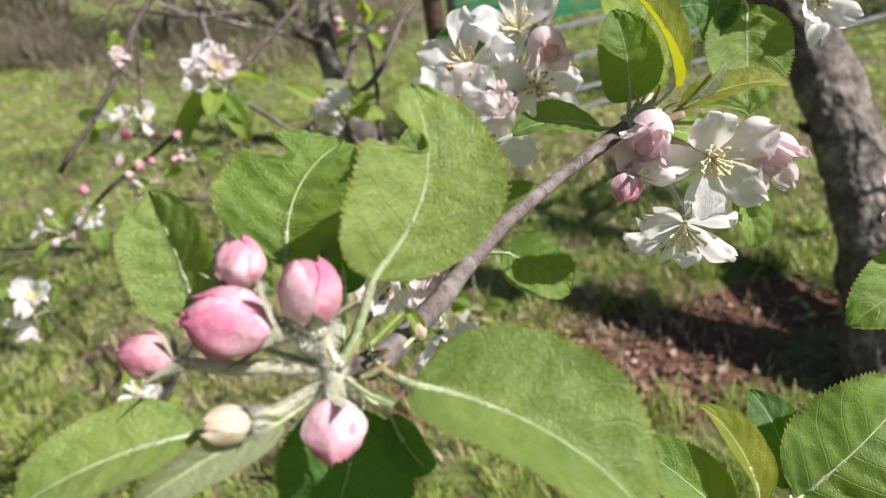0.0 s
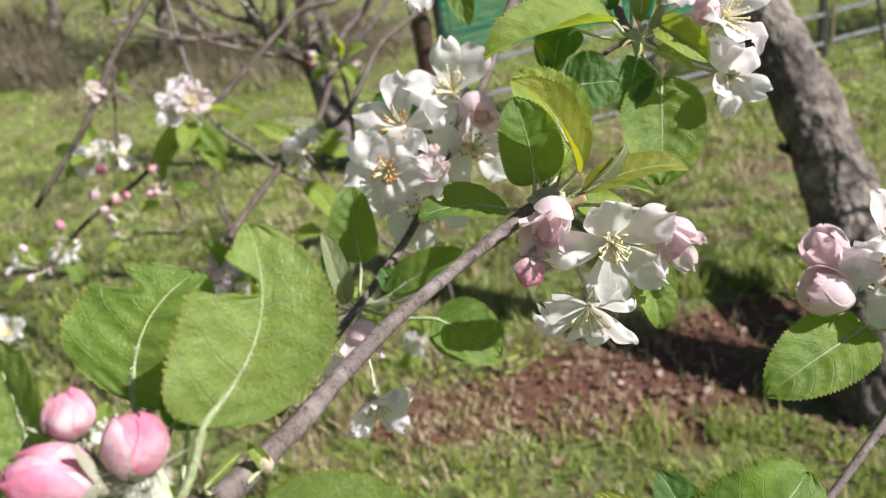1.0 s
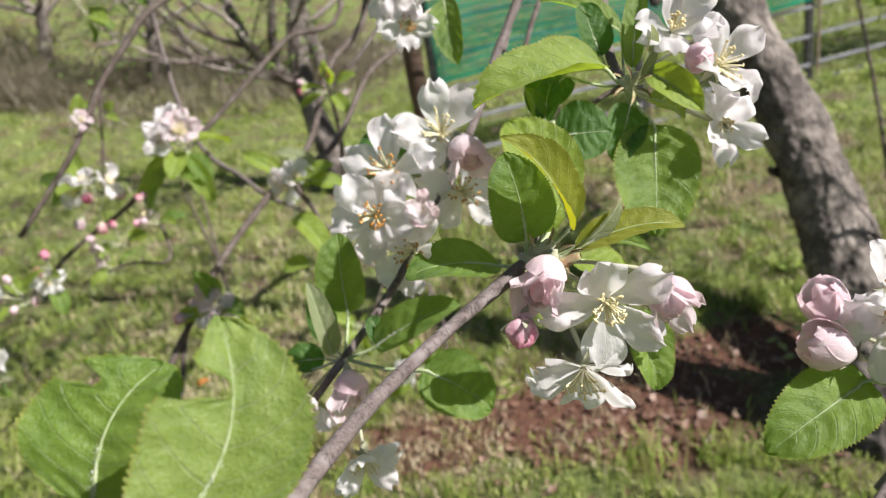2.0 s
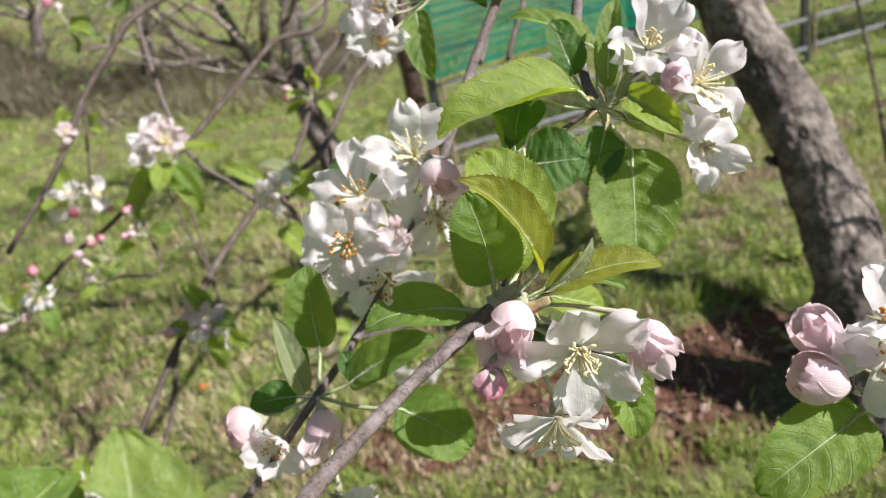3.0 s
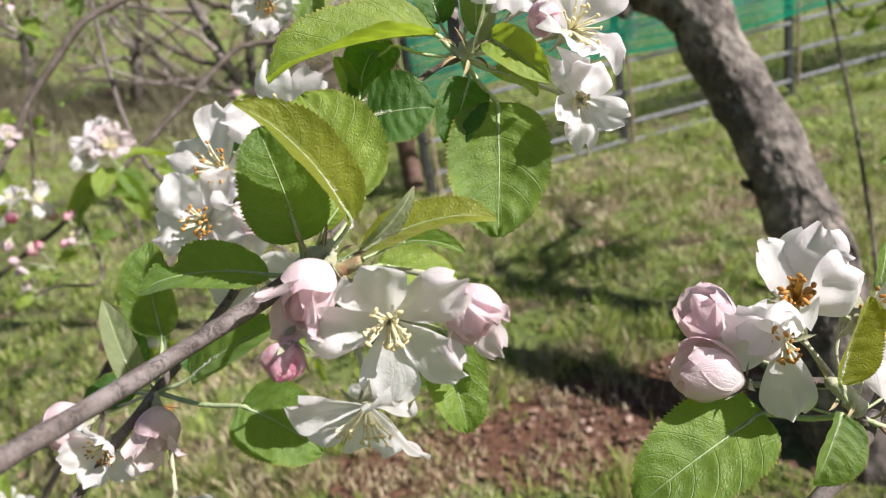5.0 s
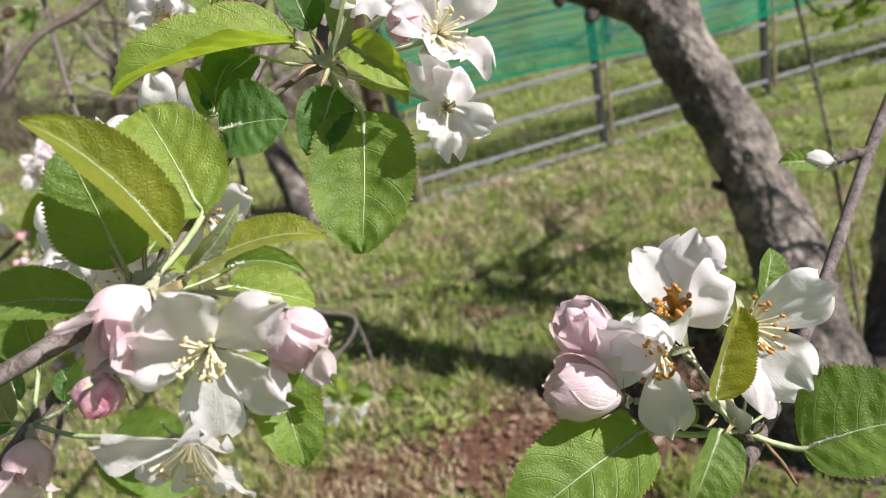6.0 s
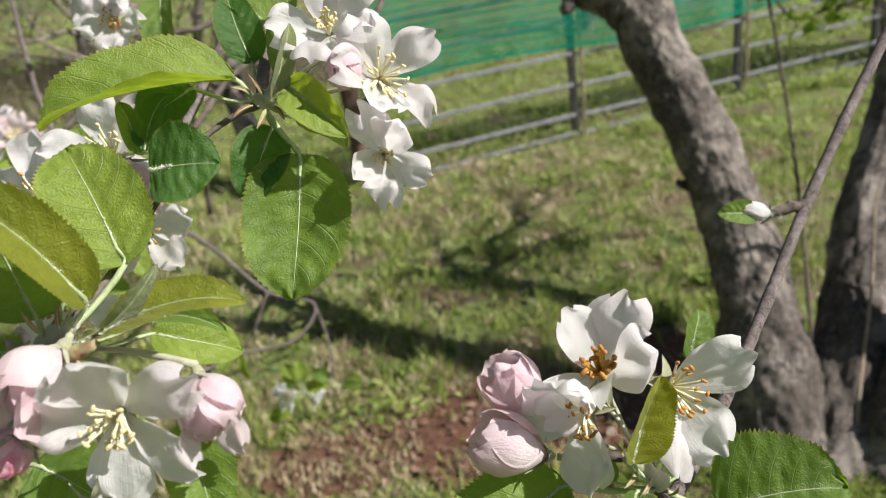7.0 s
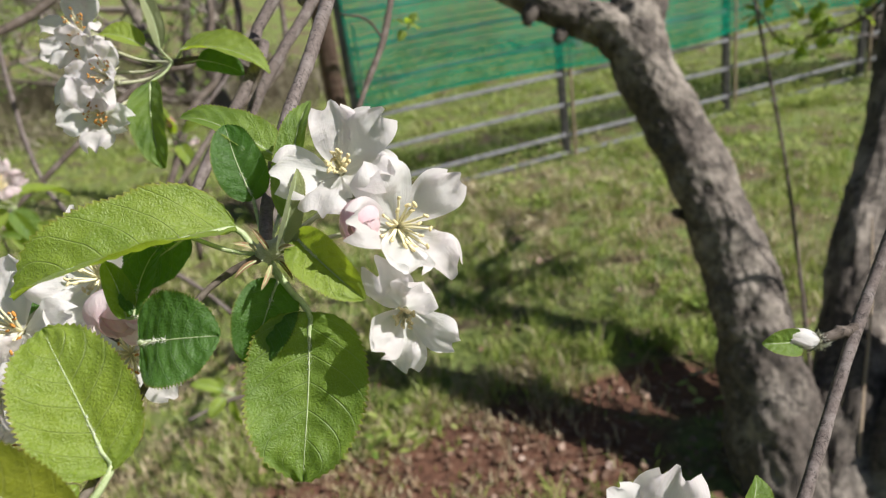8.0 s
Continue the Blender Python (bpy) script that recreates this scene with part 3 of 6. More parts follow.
def bud(parent, foot, tip, width, node, mat, loose=0, calyx=1.0, stalk=0.0011, label=""):
    """A closed or half-open bud: petals wrapped round one another, sepals and stalk."""
    FLOWER_COUNT[0] += 1
    rnd = random.Random(FLOWER_COUNT[0] + 500)
    foot, tip = Vector(foot), Vector(tip)
    along = tip - foot
    length = along.length
    q = along.to_track_quat("Z", "Y").to_matrix().to_4x4()
    q.translation = foot
    cup = part("bud", CALYX_SHUT[FLOWER_COUNT[0] % 3], None, parent, label, q @ Matrix.Scale(width * calyx, 4))
    spin = rnd.random() * 360
    part("petal", CORES[mat.name], None, cup, "", q @ Matrix.Diagonal((width, width, length, 1)))
    for i in range(5):
        part("petal", SHELLS[mat.name][i % 3], None, cup, "", q @ pose(0, 0, 0, rnd.uniform(-4, 4), rnd.uniform(-4, 4), spin + i * 144) @ Matrix.Diagonal((width * (1 - 0.05 * i), width * (1 - 0.05 * i), length * (1 - 0.04 * i), 1)))
    for i in range(loose):
        part("petal", PETALS[PETAL_BLUSH.name][i % 6], None, cup, "", q @ pose(0, 0, 0, 0, 0, spin + 130 * i) @ pose(0, width * 0.12, 0, 48 + 12 * i, 0, 0) @ Matrix.Scale(length * 0.95, 4))
    if node is not None:
        nd = Vector(node)
        end = foot - along.normalized() * width * 0.3 * calyx
        v, f = tube_data([nd, nd.lerp(end, 0.55) - along * 0.12, end], [stalk * 0.9, stalk, stalk * 1.2], 10, 6, 0.5, 0.25, end)
        if stalk > 0.0012:
            wool = down([p - end for p in smooth_line([nd, nd.lerp(end, 0.55) - along * 0.12, end], 6)], stalk, 1000, 0.0019, FLOWER_COUNT[0])
            cuff = down([-along * 0.05, along * 0.12, along * 0.3], width * 0.36, 260 if mat is not BUD_CREAM else 900, 0.0018, FLOWER_COUNT[0] + 1)
            v2, f2 = joined(wool, cuff)
            part("down", mesh_of("down", v2, f2), FUZZ, cup, "white woolly down", Matrix.Translation(end))
        part("pedicel", mesh_of("pedicel", v, f), STALK, cup, "", Matrix.Translation(end))
    return cup


def cupped_shell(seed, mat):
    """One broad petal of a swelling bud: a smooth piece of an egg with a rounded rim that stands off a little."""
    rnd = random.Random(seed)
    nu, nv = 14, 12
    verts, uvs, faces = [], [], []
    bow, ph = rnd.uniform(-0.25, 0.25), rnd.random() * 6
    for i in range(nu + 1):
        u = i / nu
        half = 1.35 * (1 - max(0.0, (u - 0.4) / 0.62) ** 2.4) ** 0.5 * min(1.0, 0.45 + 1.6 * u)
        for j in range(nv + 1):
            v = j / nv * 2 - 1
            w = 0.05 + 0.90 * u * (1 - 0.05 * v * v)
            r = 0.5 * (1 - (2 * w - 1) ** 2) ** 0.45 * (0.50 + 0.50 * math.sin(min(1.0, w / 0.6) * math.pi / 2))
            off = 1 + 0.10 * abs(v) ** 4 * u + 0.07 * max(0.0, u - 0.8) / 0.2 + 0.05 * noise.noise(Vector((u * 1.6, v * 1.2, seed * 1.9))) + 0.018 * math.sin(v * 8 + ph) * u * u - 0.03 * math.exp(-(v / 0.12) ** 2) * u
            g = v * half + bow * u
            verts.append((math.cos(g) * r * off, math.sin(g) * r * off, w + 0.02 * math.sin(v * 5 + ph) * u ** 4))
            uvs.append((u, j / nv))
    for i in range(nu):
        for j in range(nv):
            k = i * (nv + 1) + j
            faces.append((k, k + 1, k + nv + 2, k + nv + 1))
    return mesh_of("petal", verts, faces, mat, uvs)


LOOSE = [cupped_shell(s + 7, PETAL_BLUSH) for s in range(4)]


def half_open(parent, foot, tip, width, node, flare=8, loose=1, label=""):
    """A swollen bud whose pink-backed petals still lean together."""
    FLOWER_COUNT[0] += 1
    rnd = random.Random(FLOWER_COUNT[0] + 900)
    foot, tip = Vector(foot), Vector(tip)
    along = tip - foot
    q = along.to_track_quat("Z", "Y").to_matrix().to_4x4()
    q.translation = foot
    cup = part("bud", CALYX_SHUT[FLOWER_COUNT[0] % 3], None, parent, label, q @ Matrix.Scale(width * 0.58, 4))
    spin = rnd.random() * 360
    part("petal", CORES[PETAL_BLUSH.name], None, cup, "", q @ Matrix.Diagonal((width * 0.72, width * 0.72, along.length * 0.95, 1)))
    if flare >= 10:
        width *= 0.84
    for i in range(3 + loose):
        turn = pose(0, 0, 0, rnd.uniform(-4, 4), rnd.uniform(-4, 4), spin + i * 137)
        wide = width * (0.94 + 0.05 * i)
        part("petal", LOOSE[i % 4], None, cup, "", q @ turn @ Matrix.Diagonal((wide, wide, along.length * rnd.uniform(0.9, 1.0), 1)))
    if flare >= 10:
        for i in range(3):
            turn = pose(0, 0, 0, 0, 0, spin + 120 * i + 30) @ pose(0, width * 0.22, along.length * 0.1, 84 - flare - 5 * i, rnd.uniform(-12, 12), 0)
            part("petal", PETALS[PETAL_BLUSH.name][i + 1], None, cup, "", q @ turn @ Matrix.Diagonal((width * 1.25, along.length * rnd.uniform(1.0, 1.15), width, 1)))
    lean = pose(0, 0, 0, 0, flare * 1.6, 0)
    part("petal", LOOSE[3], None, cup, "", q @ pose(0, 0, 0, 0, 0, spin + 200) @ lean @ Matrix.Diagonal((width * 1.1, width * 1.02, along.length * 0.95, 1)))
    if node is not None:
        nd = Vector(node)
        end = foot - along.normalized() * width * 0.26
        v, f = tube_data([nd, nd.lerp(end, 0.55) - along * 0.12, end], [0.0009, 0.0009, 0.0014], 7, 5, origin=end)
        part("pedicel", mesh_of("pedicel", v, f), STALK, cup, "", Matrix.Translation(end))
    return cup


def truss(parent, at, size, flowers, buds, leaves, seed, node):
    """A small cluster of blossoms, buds and leaves round one spur."""
    rnd = random.Random(seed)
    at = Vector(at)
    spur = at + Vector((0.1, 0.5, -0.5)) * size
    if node is not None:
        v, f = tube_data([node, Vector(node).lerp(spur, 0.5) + Vector((0, 0, -0.01)), spur], [0.003, 0.0025, 0.002], 6, 5, 0.2, 0.2, node)
        part("twig", mesh_of("twig", v, f), TWIG_DARK, parent, "", Matrix.Translation(node))
    node = spur
    for _ in range(flowers):
        d = Vector((rnd.gauss(0.2, 0.7), rnd.gauss(-0.7, 0.5), rnd.gauss(0.3, 0.6))).normalized()
        blossom(parent, at + d * size * rnd.uniform(0.5, 1.1), d, size * rnd.uniform(0.75, 1.05), node, rnd.uniform(45, 75), rnd.random() * 90, rnd.choice((PETAL, PETAL, PETAL_BLUSH)))
    for _ in range(buds):
        d = Vector((rnd.gauss(0, 0.8), rnd.gauss(-0.3, 0.6), rnd.gauss(0.3, 0.7))).normalized()
        p = at + d * size * rnd.uniform(0.9, 1.6)
        bud(parent, p, p + d * size * 0.6, size * 0.5, node, rnd.choice((BUD_PINK, BUD_DEEP, PETAL_BLUSH)))
    for _ in range(leaves + 2):
        d = Vector((rnd.gauss(0, 0.8), rnd.gauss(0, 0.6), rnd.gauss(0.1, 0.6))).normalized()
        p = at + d * size * 0.6
        leaf(parent, p, p + d * size * rnd.uniform(1.2, 2.2), (rnd.gauss(0.3, 0.4), -0.6, 0.8), size * rnd.uniform(0.8, 1.2), rnd.choice((LEAF, LEAF_LIGHT, LEAF_LIGHT)), node)


# ---- ground, grass and soil ----
def rise(x, y):
    """Height of the ground: even in the orchard, a bank far behind on one side."""
    far = max(0.0, math.hypot(x, y) - 9.0)
    bank = min(1.0, far / 14) ** 1.5 * max(0.0, min(1.0, (2.0 - x) / 10)) * 4.5
    return bank + 0.03 * noise.noise(Vector((x * 0.8, y * 0.8, 1.0))) + 0.012 * noise.noise(Vector((x * 4, y * 4, 3.0)))


def bare(x, y):
    k = min(math.hypot((x - cx) / rx, (y - cy) / ry) for cx, cy, rx, ry in SOIL)
    return k + 0.6 * noise.noise(Vector((x * 2.2, y * 2.2, 5.0)))


def axis_steps(near, far):
    s = [i * 0.08 for i in range(int(near / 0.08))]
    while s[-1] < far:
        s.append(s[-1] * 1.12 + 0.05)
    return s


xs_, ys_ = axis_steps(3.2, 900), axis_steps(6.5, 900)
gx = [-v for v in xs_[:0:-1]] + xs_
gy = [-v for v in axis_steps(1.0, 900)[:0:-1]] + ys_
verts = [(x, y, rise(x, y)) for y in gy for x in gx]
nx_ = len(gx)
faces = [(j * nx_ + i, j * nx_ + i + 1, (j + 1) * nx_ + i + 1, (j + 1) * nx_ + i) for j in range(len(gy) - 1) for i in range(nx_ - 1)]
ground = part("ground", mesh_of("ground", verts, faces), GROUND, None)
tagged(ground, "uneven orchard ground of thin grass and reddish soil", "ground", "", "structure")


def scatter(count, x0, x1, y0, y1, keep, shape, seed):
    """Many small blades as one mesh; shape gives the corners of one blade."""
    rnd = random.Random(seed)
    verts, faces = [], []
    made = 0
    while made < count:
        t = rnd.random()
        y = y0 + (y1 - y0) * t ** 1.7 - abs(rnd.gauss(0, 0.3)) * (1 - t)
        x = (rnd.random() - 0.5) * (x1 + 1.55 * y) * (1 + 0.35 * rnd.random() ** 3) + x0 - 0.22 * y + rnd.gauss(0, 0.12)
        made += 1
        if not keep(x, y, rnd):
            continue
        shape(x, y, rise(x, y), rnd, verts, faces)
    return verts, faces


def blade(x, y, z, rnd, verts, faces):
    tuft = 0.45 + 0.7 * max(0.0, noise.noise(Vector((x * 1.7, y * 1.7, 9.0))) + 0.35) + 2.3 * max(0.0, noise.noise(Vector((x * 7, y * 5, 4.0))) - 0.05)
    h = rnd.uniform(0.02, 0.065) * tuft * (1 + 0.04 * abs(y))
    w = rnd.uniform(0.0012, 0.0030) * (1 + 0.16 * abs(y))
    a = rnd.random() * 6.283
    ca, sa = math.cos(a), math.sin(a)
    b = rnd.random() * 6.283
    lean = h * rnd.uniform(0.2, 0.9)
    lx, ly = math.cos(b) * lean, math.sin(b) * lean
    k = len(verts)
    verts += [(x - ca * w, y - sa * w, z - 0.005), (x + ca * w, y + sa * w, z - 0.005),
              (x + lx * 0.4 - ca * w * 0.8, y + ly * 0.4 - sa * w * 0.8, z + h * 0.6), (x + lx * 0.4 + ca * w * 0.8, y + ly * 0.4 + sa * w * 0.8, z + h * 0.6),
              (x + lx, y + ly, z + h)]
    faces += [(k, k + 1, k + 3, k + 2), (k + 2, k + 3, k + 4)]


def flake(x, y, z, rnd, verts, faces):
    s = rnd.uniform(0.006, 0.014) + 0.014 * rnd.random() ** 3
    a, t = rnd.random() * 6.283, rnd.uniform(-0.5, 0.5)
    ca, sa = math.cos(a) * s, math.sin(a) * s
    k = len(verts)
    z += 0.004 + rnd.random() * 0.012
    verts += [(x - ca, y - sa, z), (x + sa * 0.6, y - ca * 0.6, z + s * t), (x + ca, y + sa, z + s * rnd.uniform(-0.3, 0.5)), (x - sa * 0.6, y + ca * 0.6, z + s * rnd.uniform(0, 0.7)), (x, y, z - s * 0.25 + 0.003)]
    faces += [(k, k + 1, k + 4), (k + 1, k + 2, k + 4), (k + 2, k + 3, k + 4), (k + 3, k, k + 4)]


def grassy(x, y, rnd):
    if noise.noise(Vector((x * 2.3, y * 2.0, 12.0))) > 0.22 and rnd.random() < 0.85:
        return False
    if noise.noise(Vector((x * 10, y * 8, 21.0))) < -0.08 and rnd.random() < 0.8:
        return False
    return rnd.random() < max(0.10, min(1.0, (bare(x, y) - 0.7) * 2.2)) * max(0.12, min(1.0, 0.9 + 1.4 * noise.noise(Vector((x * 1.3, y * 1.6, 2.0))) + 1.4 * noise.noise(Vector((x * 6, y * 4.5, 4.0)))))


v_, f_ = scatter(GRASS_COUNT, 0.1, 1.6, 0.9, 13.0, grassy, blade, 3)
rnd_ = random.Random(8)
for _ in range(150000):
    a_, r_ = rnd_.random() * 6.283, 10.0 * rnd_.random() ** 0.75
    x_, y_ = 0.3 + r_ * math.cos(a_), 1.2 + r_ * math.sin(a_)
    if grassy(x_, y_, rnd_):
        blade(x_, y_, rise(x_, y_), rnd_, v_, f_)
for _ in range(46):
    y_ = 1.7 + 6.0 * rnd_.random()
    x_ = rnd_.uniform(-0.55, 0.62) * y_ + 0.3
    if _ % 3 == 0:
        w_ = rnd_.random() * 3.0
        x_, y_ = 0.9 + 1.41 * w_ * 0.5, 5.75 + 0.7 * w_ * 0.5
    if bare(x_, y_) < 0.9:
        continue
    for _k in range(60):
        px_, py_ = x_ + rnd_.gauss(0, 0.09), y_ + rnd_.gauss(0, 0.07)
        z_ = rise(px_, py_) + rnd_.uniform(0.01, 0.09)
        a_, s_ = rnd_.random() * 6.283, rnd_.uniform(0.012, 0.03)
        ca_, sa_, up_ = math.cos(a_) * s_, math.sin(a_) * s_, rnd_.uniform(-0.3, 0.8) * s_
        k_ = len(v_)
        v_ += [(px_, py_, z_), (px_ + ca_ - sa_ * 0.5, py_ + sa_ + ca_ * 0.5, z_ + up_), (px_ + ca_ * 2, py_ + sa_ * 2, z_ + up_ * 1.5), (px_ + ca_ + sa_ * 0.5, py_ + sa_ - ca_ * 0.5, z_ + up_)]
        f_.append((k_, k_ + 1, k_ + 2, k_ + 3))
tagged(part("grass", mesh_of("grass", v_, f_), GRASS, None), "short spring grass in tufts on the orchard floor", "grass", "", "stuff")
v_, f_ = [], []
for _ in range(34000):
    spot_ = ((-0.9, 2.7, 0.4, 0.25), (-2.0, 4.1, 0.7, 0.4), (-0.5, 4.3, 0.6, 0.3), (-3.2, 5.0, 0.9, 0.5), (0.3, 5.2, 0.9, 0.3), (-0.6, 1.8, 0.34, 0.14), (-1.1, 1.9, 0.4, 0.2), (-0.1, 2.42, 0.3, 0.12), (-0.7, 2.2, 0.5, 0.3), (-1.9, 2.6, 0.5, 0.4), (0.9, 4.9, 0.9, 0.5), (0.2, 3.4, 0.9, 0.5), (-1.5, 3.2, 0.8, 0.8), (0.8, 4.2, 0.7, 0.4), (0.3, 4.4, 0.5, 0.4), (1.2, 3.6, 0.4, 0.4))[_ % 16]
    x_, y_ = rnd_.gauss(spot_[0], spot_[2]), rnd_.gauss(spot_[1], spot_[3])
    if noise.noise(Vector((x_ * 5, y_ * 5, 8.0))) > -0.1:
        blade(x_, y_, rise(x_, y_), rnd_, v_, f_)
tagged(part("dry_grass", mesh_of("dry_grass", v_, f_), STRAW, None), "pale dry straw between the green tufts", "dry grass", "", "stuff")
v_, f_ = scatter(34000, 0.6, 1.6, 1.0, 3.6, lambda x, y, r: (bare(x, y) < 1.15 and r.random() < 0.12 + 0.8 * noise.noise(Vector((x * 2.4, y * 2.4, 7.0))) + max(0.0, 1.0 - 2.0 * math.hypot(x - 0.18, (y - 1.98) * 1.4))) or r.random() < 0.05, flake, 4)
for _ in range(2600):
    x_, y_ = rnd_.uniform(-3.0, 2.2), rnd_.uniform(1.4, 5.5)
    if noise.noise(Vector((x_ * 2.3, y_ * 2.0, 12.0))) > 0.22:
        flake(x_, y_, rise(x_, y_), rnd_, v_, f_)
tagged(part("leaf_litter", mesh_of("leaf_litter", v_, f_), LITTER, None), "dry brown leaf litter on bare reddish soil", "leaf litter", "", "stuff")

# ---- fence with netting ----
FENCE_A, FENCE_D = Vector((0.56, 5.83, 0.0)), Vector((1.44, 0.80, 0.0))


def box_data(a, b, half_w, half_h):
    """A straight bar from a to b."""
    a, b = Vector(a), Vector(b)
    d = (b - a).normalized()
    x = d.cross(Vector((0, 0, 1)))
    x = x.normalized() if x.length > 1e-3 else Vector((1, 0, 0))
    y = x.cross(d)
    v = [p + x * half_w * i + y * half_h * j for p in (a, b) for i, j in ((-1, -1), (1, -1), (1, 1), (-1, 1))]
    return v, [(0, 1, 2, 3), (7, 6, 5, 4), (0, 4, 5, 1), (1, 5, 6, 2), (2, 6, 7, 3), (3, 7, 4, 0)]


def bar(name, a, b, half_w, half_h, mat, parent, label=""):
    o = PLACE[parent].translation
    v, f = box_data(Vector(a) - o, Vector(b) - o, half_w, half_h)
    ob = part(name, mesh_of(name, v, f, None, None, False), mat, parent, label, Matrix.Translation(o))
    bevel = ob.modifiers.new("bevel", "BEVEL")
    bevel.width, bevel.segments = min(half_w, half_h) * 0.4, 2
    return ob


fence = thing("fence", FENCE_A, "grey metal rail fence on dark posts with green netting", "fence")
across = FENCE_D.cross(Vector((0, 0, 1))).normalized()
for k in range(-1, 6):
    p = FENCE_A + FENCE_D * k
    bar("post", p - Vector((0, 0, 0.1)), p + Vector((0, 0, 2.0)), 0.032, 0.028, POST, fence)
    s = p + across * 0.05 + FENCE_D.normalized() * 0.05
    bar("stake", s - Vector((0, 0, 0.05)), s + Vector((0.01, 0, 1.25 if k % 2 else 1.0)), 0.011, 0.011, STAKE, fence, "thin pale wooden stake")
for h in (0.02, 0.165, 0.40, 0.635, 0.87, 1.10, 1.33):
    for k in range(-1, 5):
        a = FENCE_A + FENCE_D * (k + 0.01) + across * 0.036 + Vector((0, 0, h))
        b = FENCE_A + FENCE_D * (k + 0.99) + across * 0.036 + Vector((0, 0, h + (0.01 if k % 2 else -0.008)))
        bar("rail", a, b, 0.010, 0.014 if h > 0.1 else 0.012, METAL, fence)
strands = []
L0, L1 = FENCE_A - FENCE_D * 1.0, FENCE_A + FENCE_D * 3.2
run = (L1 - L0).length
way_ = FENCE_D.normalized()
low, high = 0.70, 1.95


def net_point(s, h):
    sag = 0.012 * math.sin(s * 2.3 + h * 3) + 0.01 * math.sin(s * 7)
    return L0 + way_ * s + across * (0.075 + sag) + Vector((0, 0, h + 0.03 * math.sin(s * 1.9) * (high - h) / (high - low)))


for i in range(int(run / 0.022)):
    s = i * 0.022
    strands.append(([net_point(s - 0.0032, low), net_point(s + 0.0032, low), net_point(s + 0.0032, (low + high) / 2), net_point(s - 0.0032, (low + high) / 2), net_point(s - 0.0032, high), net_point(s + 0.0032, high)], [(0, 1, 2, 3), (3, 2, 5, 4)]))
for j in range(53):
    h = low + (high - low) * j / 52
    w = 0.010 if j in (0, 52) else (0.003, 0.0065, 0.004, 0.0035, 0.008)[j % 5]
    n_ = 80
    v = [net_point(run * i / n_, h + d) + across * 0.001 for i in range(n_ + 1) for d in (-w, w)]
    strands.append((v, [(2 * i, 2 * i + 2, 2 * i + 3, 2 * i + 1) for i in range(n_)]))
v_, f_ = joined(*[([p - FENCE_A for p in v], f) for v, f in strands])
part("netting", mesh_of("netting", v_, f_), NET, fence, "green plastic netting", Matrix.Translation(FENCE_A))

# old brown post
post = thing("brown_post", (-1.05, 5.25, 0.0), "stout reddish-brown wooden post in the grass", "post")
tube("shaft", [(-1.05, 5.25, -0.1), (-1.06, 5.25, 0.7), (-1.06, 5.26, 1.7)], [0.075, 0.07, 0.068], RUST, post, sides=12, rough=0.12)


# ---- trees ----
def limb(parent, pts, radii, label="", **kw):
    return tube("limb", pts, radii, BARK, parent, label, **{**dict(sides=10, steps=6, rough=0.28, swell=0.12), **kw})


def crown_leaves(parent, centres, count, reach, size, seed, mat=None):
    rnd = random.Random(seed)
    o = PLACE[parent].translation
    verts, faces = [], []
    for _ in range(count):
        c = Vector(centres[rnd.randrange(len(centres))]) + Vector((rnd.gauss(0, reach), rnd.gauss(0, reach), rnd.gauss(0, reach * 0.7))) - o
        d = Vector((rnd.uniform(-1, 1), rnd.uniform(-1, 1), rnd.uniform(-0.8, 0.5))).normalized()
        e = d.cross(Vector((rnd.uniform(-1, 1), rnd.uniform(-1, 1), 1))).normalized()
        f = d.cross(e)
        s = size * rnd.uniform(0.5, 1.1)
        k = len(verts)
        verts += [c, c + d * s * 0.5 + e * s * 0.3 + f * s * 0.1, c + d * s, c + d * s * 0.5 - e * s * 0.3 + f * s * 0.1, c + d * s * 0.5]
        faces += [(k, k + 1, k + 4), (k + 1, k + 2, k + 4), (k + 2, k + 3, k + 4), (k + 3, k, k + 4)]
    return part("crown", mesh_of("crown", verts, faces), mat or CROWN, parent, "", Matrix.Translation(o))


def forks(parent, start, aim, length, radius, depth, seed, tips, mat=None):
    """Crooked branching wood as one mesh per main limb; fills tips with the ends."""
    rnd = random.Random(seed)
    pieces = []
    o = PLACE[parent].translation

    def grow(p, d, ln, r, k):
        mids = [p]
        q, dd = Vector(p), Vector(d).normalized()
        for _ in range(3):
            dd = (dd + Vector((rnd.gauss(0, 0.22), rnd.gauss(0, 0.22), rnd.gauss(0.03, 0.18)))).normalized()
            q = q + dd * ln / 3
            mids.append(q.copy())
        pieces.append(tube_data(mids, [r, r * 0.8, r * 0.55], 6 if k < 2 else 4, 3, 0.2, 0.1, o, seed))
        if k > 0:
            for c in range(rnd.choice((2, 3))):
                b = mids[rnd.choice((1, 2, 3))]
                nd = (dd + Vector((rnd.gauss(0, 0.6), rnd.gauss(0, 0.6), rnd.gauss(0.1, 0.45)))).normalized()
                grow(b, nd, ln * rnd.uniform(0.55, 0.8), r * 0.5, k - 1)
        else:
            tips.append(mids[-1])
            tips.append(mids[2])

    grow(Vector(start), aim, length, radius, depth)
    v, f = joined(*pieces)
    return part("limb", mesh_of("limb", v, f), mat or BARK, parent, "", Matrix.Translation(o))
TREES = "apple trees of the orchard"
old = thing("apple_tree", (0.92, 1.93, 0.0), "old leaning apple tree with grey flaking bark", "tree", TREES)
